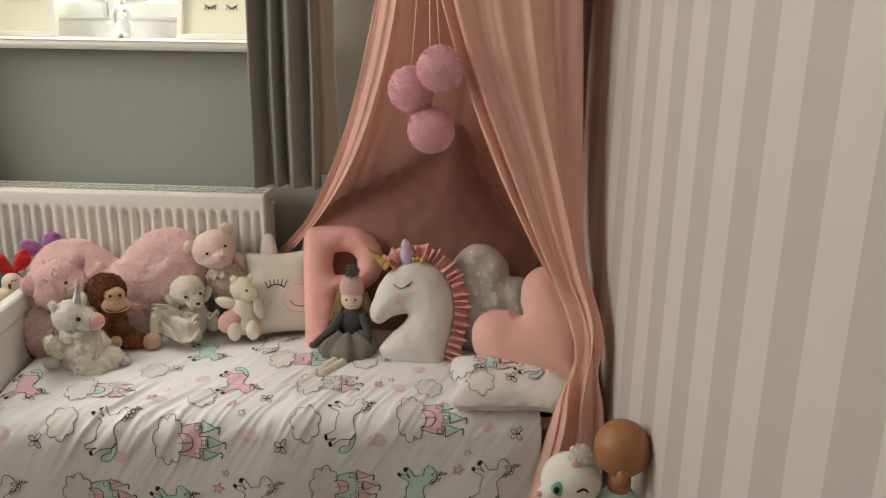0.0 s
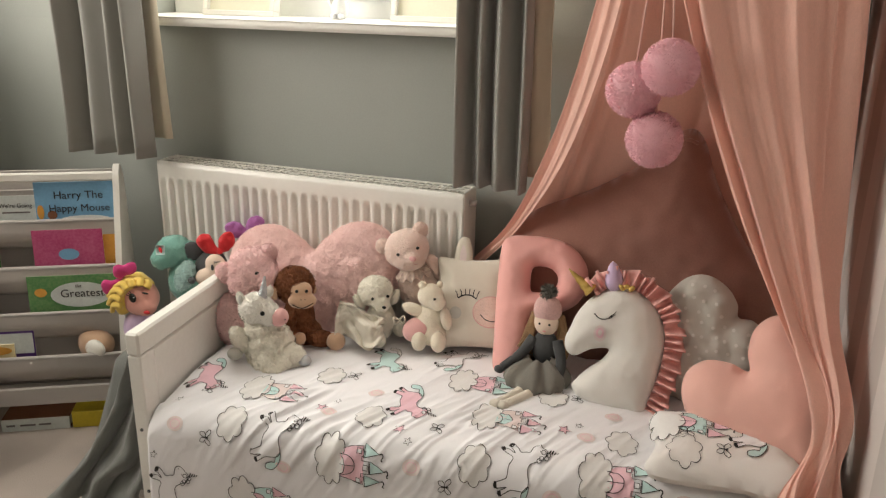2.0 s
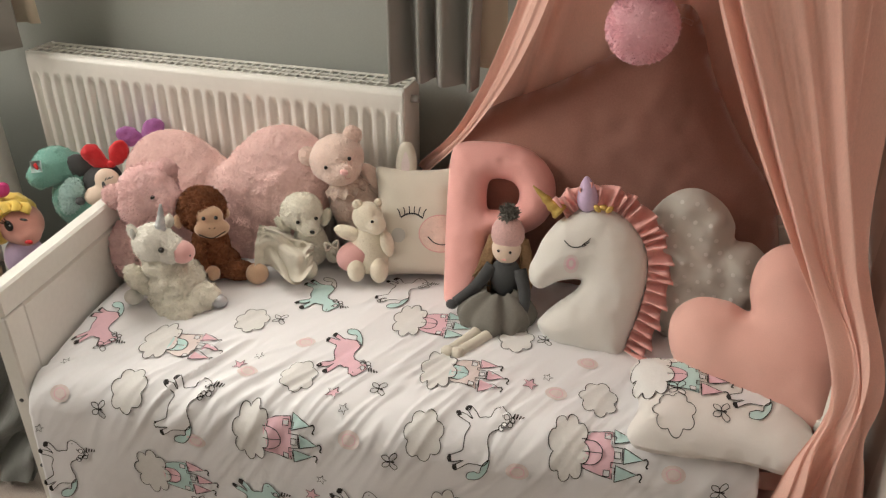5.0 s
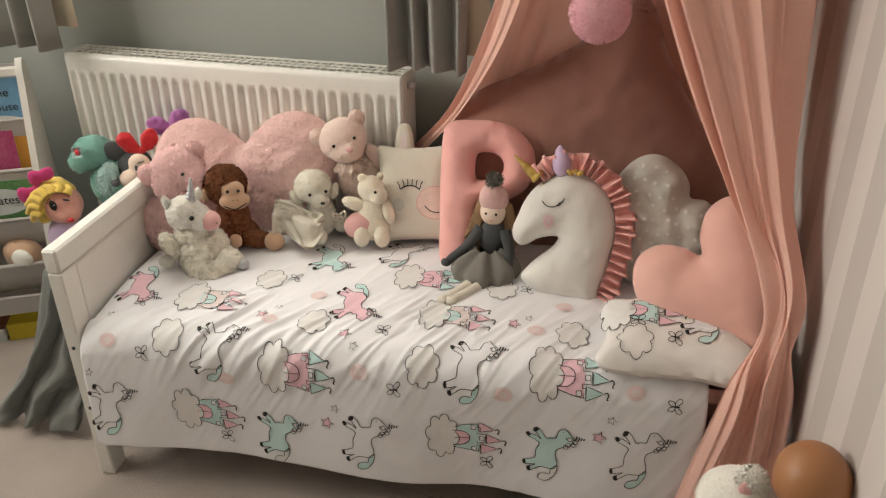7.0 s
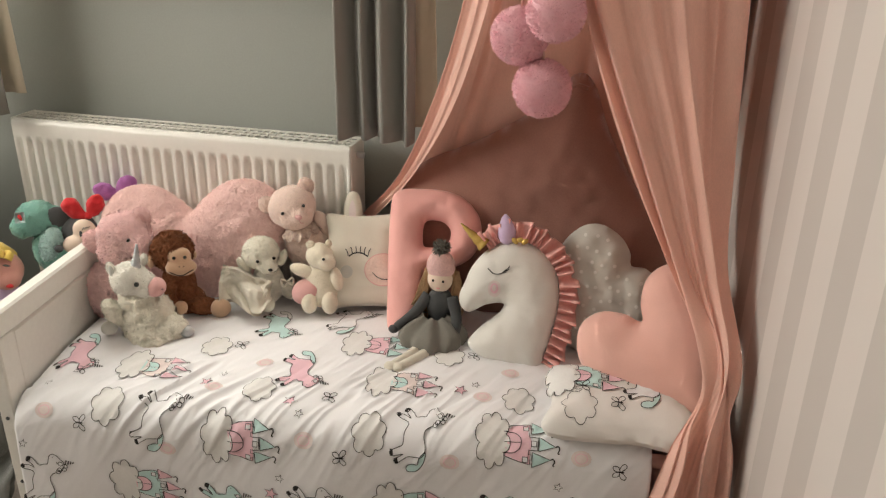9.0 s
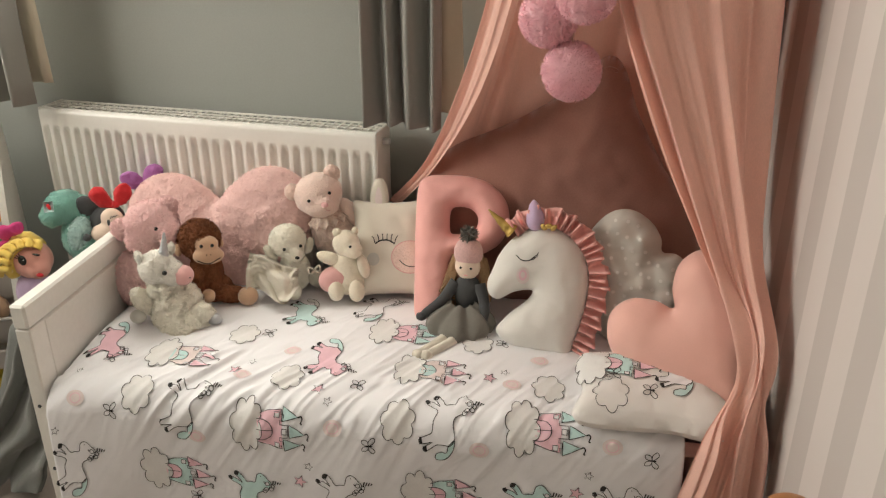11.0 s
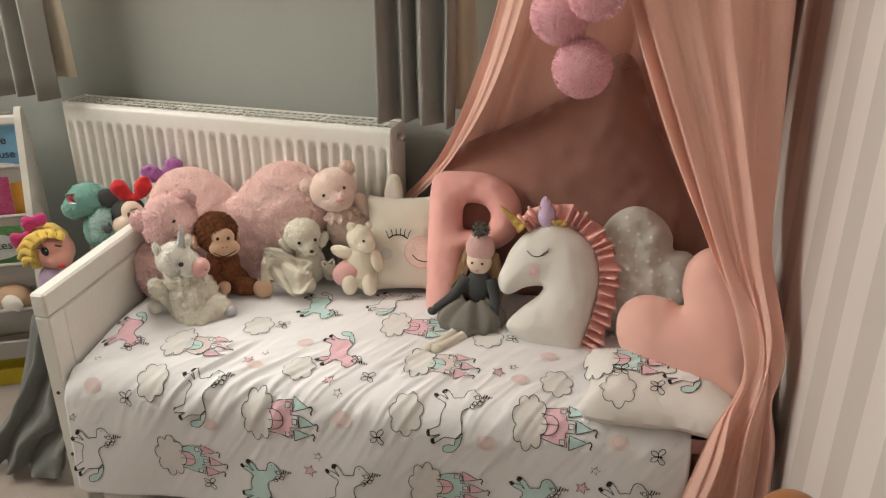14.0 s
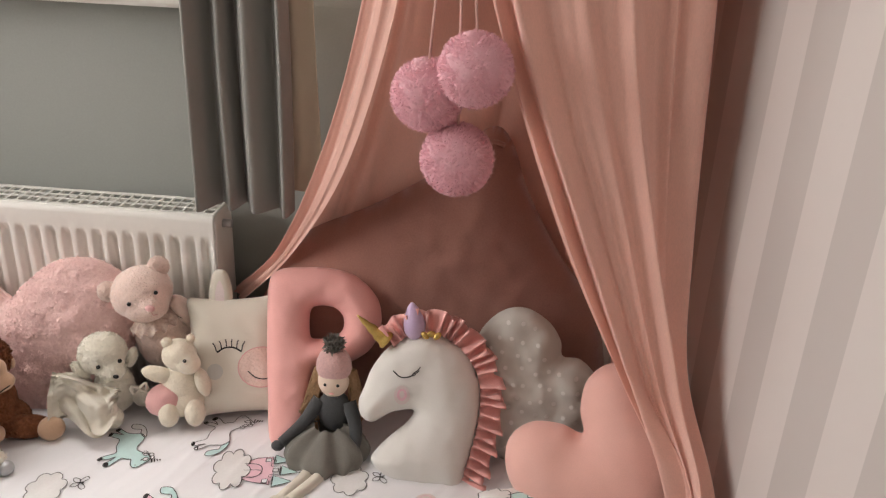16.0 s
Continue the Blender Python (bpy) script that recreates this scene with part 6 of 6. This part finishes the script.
W_ = M_DOT
book(0.035, 0, 0.235, 0.178, K_GREEN, label="green picture book with a heron title in the bookcase", lines=(("The Heron and", 0.031, 0.115, 0.112), ("the Crane", 0.031, 0.155, 0.080)),
     blob=([M_DOT], ((0.05, 0.078, 0.035, 0.008, 0),)))
book(0.285, 0, 0.12, 0.145, K_WHITE, dy=0.006, label="small pale grey picture book half hidden", lines=(("We're Going", 0.018, 0.06, 0.11),), bars=((0.02, 0.092, 0.10, 0.097, M_INKSOFT),))
book(0.405, 0, 0.225, 0.185, K_BLUE, label="light blue picture book about a mouse", lines=(("Harry The", 0.034, 0.125, 0.135), ("Happy Mouse", 0.032, 0.125, 0.095)),
     blob=([M_DOT, K_ORANGE, K_BROWN], ((0.14, 0.072, 0.07, 0.010, 0), (0.012, 0.095, 0.010, 0.022, 1), (0.045, 0.085, 0.014, 0.014, 2))))
book(0.030, 1, 0.26, 0.172, K_LEAF, dy=0.01, label="green and white picture book standing behind another")
book(0.035, 1, 0.245, 0.160, K_CREAM, dy=-0.002, label="cream picture book with a large serif title", lines=(("GUESS", 0.030, 0.13, 0.118), ("HOW MUCH", 0.030, 0.13, 0.085)),
     bars=((0.0, 0.072, 0.022, 0.158, K_SAND), (0.222, 0.072, 0.243, 0.158, K_ORANGE)))
book(0.395, 1, 0.245, 0.175, K_ORANGE, dy=0.008, label="orange picture book behind a pink one")
book(0.395, 1, 0.20, 0.160, K_PINK, dy=-0.004, label="glittery deep pink picture book", blob=([K_BLUE], ((0.10, 0.085, 0.03, 0.018, 0),)))
book(0.020, 2, 0.26, 0.185, K_PURP, dy=0.006, label="dark violet picture book", bars=((0.11, 0.135, 0.15, 0.141, K_CREAM), (0.06, 0.105, 0.19, 0.118, K_ORANGE)))
book(0.030, 2, 0.215, 0.118, K_SAND, dy=-0.006, label="small sand green board book in front", blob=([K_ORANGE, K_BROWN], ((0.11, 0.085, 0.045, 0.014, 0), (0.17, 0.082, 0.016, 0.008, 1))))
book(0.375, 2, 0.255, 0.165, K_LEAF, label="leafy green picture book with a white title panel", lines=(("the", 0.014, 0.145, 0.128), ("Greatest", 0.036, 0.155, 0.098)),
     blob=([K_WHITE, K_ORANGE], ((0.15, 0.105, 0.088, 0.040, 0), (0.035, 0.115, 0.018, 0.014, 1))))
book(0.105, 3, 0.12, 0.105, K_TEAL, dy=0.006, label="teal board book in the lowest sling")
book(0.165, 3, 0.215, 0.155, K_PURP, dy=0.010, label="violet and white picture book in the lowest sling", bars=((0.0, 0.075, 0.213, 0.14, K_WHITE),))
book(0.17, 3, 0.155, 0.110, K_CREAM, dy=-0.004, label="cream and orange board book in the lowest sling", blob=([K_ORANGE], ((0.10, 0.092, 0.05, 0.014, 0),)))
b = Build()
q = BK @ Vector((0.555, -0.085, 0.275))
b.ball(tuple(q), (0.060, 0.045, 0.048), 0, lumps=0.004, fur=2100, hair=0.003)
b.ball(tuple(BK @ Vector((0.56, -0.125, 0.275))), (0.038, 0.016, 0.030), 1, seg=16)
toy("plush_toy", b, [M_TAN, M_FURWHITE], "small tan and white plush toy in the lowest sling", "body face")
for x0, w, d, h, m_, lab in ((0.26, 0.20, 0.13, 0.042, K_WHITE, "white spined hardback lying on the carpet"), (0.468, 0.17, 0.14, 0.055, K_YELLOW, "yellow board book lying on the carpet")):
    root = empty("book", BK @ pose(x0, -0.135, 0.012), label=lab, category="book", group="books on the floor")
    Build().box((0.002, 0.002, 0.004), (w - 0.002, d, h - 0.004), 0, 0.001).thing("pages", [M_PAPER], root, smooth=False)
    Build().box((0, 0, 0.0), (w, d, 0.0035), 0, 0.001).thing("cover", [m_ if m_ is K_YELLOW else K_BROWN], root, smooth=False)
    Build().box((0, 0, h - 0.0035), (w, d, h), 0, 0.001).thing("cover", [m_ if m_ is K_YELLOW else K_BROWN], root, smooth=False)
    Build().box((0, -0.003, 0.0005), (w, 0.001, h - 0.0005), 0, 0.001).thing("spine", [m_], root, smooth=False)
    if m_ is K_WHITE:
        for a0, a1 in ((0.015, 0.04), (0.055, 0.10), (0.11, 0.145)):
            Build().box((a0, -0.0045, 0.018), (a1, -0.003, 0.024), 0, 0.0003).thing("title_bar", [M_INKSOFT], root, smooth=False)

# big grey floor cushion
GC = pose(-2.500, -0.785, 0.232, 54.8, 35.5, 37.2) @ pose(0, 0, 0, 0, 0, 8) @ Matrix.Scale(0.60, 4)
sqr = [(-0.285, -0.285), (-0.29, 0.0), (-0.285, 0.285), (0, 0.29), (0.285, 0.285), (0.29, 0.0), (0.285, -0.285), (0, -0.29)]
pf = Puff([sqr], 0.17, 0.29, 0.018, 0.009, 14.0, 100)
gc = empty("floor_cushion", GC, label="large grey velvet floor cushion slumped on the carpet", category="cushion")
b = Build()
pf.onto(b, 0)
b.thing("body", [M_CUSHION], gc, weld=True)
b = Build()
lp = smooth_path(sqr, 120, True)
b.tube(np.c_[np.concatenate([lp, lp[:1]]), np.zeros(121)], 0.004, 0, 6, False)
b.thing("piping", [M_CUSHION], gc)

# ---- by the papered wall ----
b = Build()
HC = np.array((-0.184, -0.935, 0.522))
b.ball(HC, (0.054, 0.058, 0.056), 0, seg=40)
b.ball(HC + (-0.006, -0.052, -0.032), (0.012, 0.009, 0.016), 0, turn=(0, 15, 0), seg=16)
b.ball(HC + (-0.007, -0.060, -0.032), (0.006, 0.004, 0.010), 0, turn=(0, 15, 0), seg=12)
b.tube([HC + (0, 0, -0.055), HC + (0, 0, -0.10)], 0.022, 0, 16)
b.ball(HC + (0, 0, -0.18), (0.055, 0.050, 0.10), 1, seg=24)
for sx in (-1, 1):
    b.tube(smooth_path([HC + (sx * 0.04, 0, -0.12), HC + (sx * 0.052, -0.03, -0.18), HC + (sx * 0.05, -0.06, -0.22)], 10), 0.016, 0, 10)
    b.tube(smooth_path([HC + (sx * 0.03, 0, -0.25), HC + (sx * 0.042, -0.01, -0.38), HC + (sx * 0.042, -0.02, -0.505)], 10), 0.018, 0, 12)
b.thing("baby_doll", [M_VINYL, M_PRMINT], None, "bald tan vinyl baby doll standing by the papered wall", "doll")
b = Build()
KC = np.array((-0.277, -0.920, 0.440))
b.ball(KC, (0.060, 0.056, 0.052), 0, lumps=0.002, seg=28, fur=4800, hair=0.003)
b.ball(KC + (-0.045, -0.035, -0.015), (0.024, 0.022, 0.020), 0, seg=16, fur=900, hair=0.003)
b.ball(KC + (-0.066, -0.046, -0.008), (0.007, 0.006, 0.006), 1, seg=10)
b.ball(KC + (0.015, -0.010, 0.056), (0.018, 0.014, 0.018), 0, fur=1500, hair=0.014, droop=0.9)
b.ball(KC + (0.006, -0.026, 0.048), (0.010, 0.005, 0.015), 1, seg=12)
b.ball(KC + (-0.030, -0.046, 0.004), (0.014, 0.007, 0.016), 2, seg=14)
b.ball(KC + (-0.033, -0.053, 0.006), (0.006, 0.004, 0.008), 3, seg=10)
b.tube(smooth_path([KC + (0.006, -0.056, 0.006), KC + (0.018, -0.055, 0.012), KC + (0.028, -0.050, 0.004)], 8), 0.0022, 3, 6)
b.ball(KC + (0, 0.01, -0.16), (0.065, 0.06, 0.12), 0, lumps=0.004, seg=24, fur=3600, hair=0.003)
b.ball(KC + (0, 0.0, -0.34), (0.075, 0.07, 0.10), 0, lumps=0.004, seg=24, fur=1800, hair=0.003)
toy("plush_cat", b, [M_FURWHITE, M_NOSE, M_TEAL, M_BLACK], "white fluffy cat toy with pink ears by the papered wall", "head muzzle nose ear_tuft ear eye pupil closed_eye body lower_body")

# ---- on the window sill ----
SZ = WZ0 + 0.022
for x0, w, lean, lab in ((-1.415 + 0.02, 0.245, 14, "cream boxed picture with closed eye lashes on the sill"), (-2.02, 0.25, 12, "pale framed picture standing on the sill")):
    fr = empty("picture_frame", pose(x0, YW + 0.035, SZ, 90 - lean), label=lab, category="picture")
    b = Build()
    for lo, hi in (((0, 0, -0.03), (w, 0.016, 0.004)), ((0, w - 0.016, -0.03), (w, w, 0.004)), ((0, 0.016, -0.03), (0.016, w - 0.016, 0.004)), ((w - 0.016, 0.016, -0.03), (w, w - 0.016, 0.004))):
        b.box(lo, hi, 0, 0.002)
    b.thing("frame", [M_WHITE], fr, smooth=False)
    Build().box((0.014, 0.014, -0.028), (w - 0.014, w - 0.014, -0.012), 0, 0.001).thing("picture", [M_FRAMEART], fr, smooth=False)
    if lean == 14:
        for cx in (0.095, 0.16):
            b = Build()
            b.tube(smooth_path([(cx - 0.016, 0.105, -0.010), (cx, 0.096, -0.010), (cx + 0.016, 0.105, -0.010)], 12), 0.0016, 0, 6)
            for k in range(4):
                x = cx - 0.012 + 0.008 * k
                b.tube([(x, 0.100, -0.010), (x + (k - 1.5) * 0.003, 0.091, -0.010)], 0.0010, 0, 5)
            b.thing("lash_drawing", [M_INK], fr)
    else:
        Build().box((0.06, 0.11, -0.0118), (0.20, 0.122, -0.0108), 0, 0.0002).thing("drawn_bar", [M_PRGREY], fr, smooth=False)
b = Build()
fx, fy = -1.555, YW + 0.045
b.ball((fx, fy, SZ + 0.030), (0.026, 0.024, 0.032), 0, seg=20)
b.ball((fx + 0.004, fy - 0.004, SZ + 0.075), (0.022, 0.022, 0.024), 0, seg=20)
b.ball((fx + 0.006, fy - 0.022, SZ + 0.066), (0.012, 0.014, 0.011), 0, seg=14)
for sx in (-1, 1):
    b.ball((fx + sx * 0.013, fy, SZ + 0.098), (0.005, 0.004, 0.007), 0, seg=10)
    b.ball((fx + 0.004 + sx * 0.010, fy - 0.023, SZ + 0.079), 0.0025, 1, seg=8)
    b.ball((fx + sx * 0.012, fy - 0.02, SZ + 0.008), (0.009, 0.012, 0.009), 0, seg=10)
b.tube(smooth_path([(fx - 0.02, fy, SZ + 0.09), (fx - 0.032, fy, SZ + 0.06), (fx - 0.024, fy, SZ + 0.03)], 10), [0.004, 0.007, 0.008, 0.008, 0.008, 0.008, 0.008, 0.007, 0.005, 0.003], 2, 8)
b.tube([(fx + 0.003, fy - 0.01, SZ + 0.095), (fx + 0.003, fy - 0.016, SZ + 0.122)], (0.005, 0.001), 2, 8)
b.thing("unicorn_figurine", [M_CERAMIC, M_INKSOFT, M_PRGREY], None, "small white ceramic unicorn figurine on the sill", "figurine")
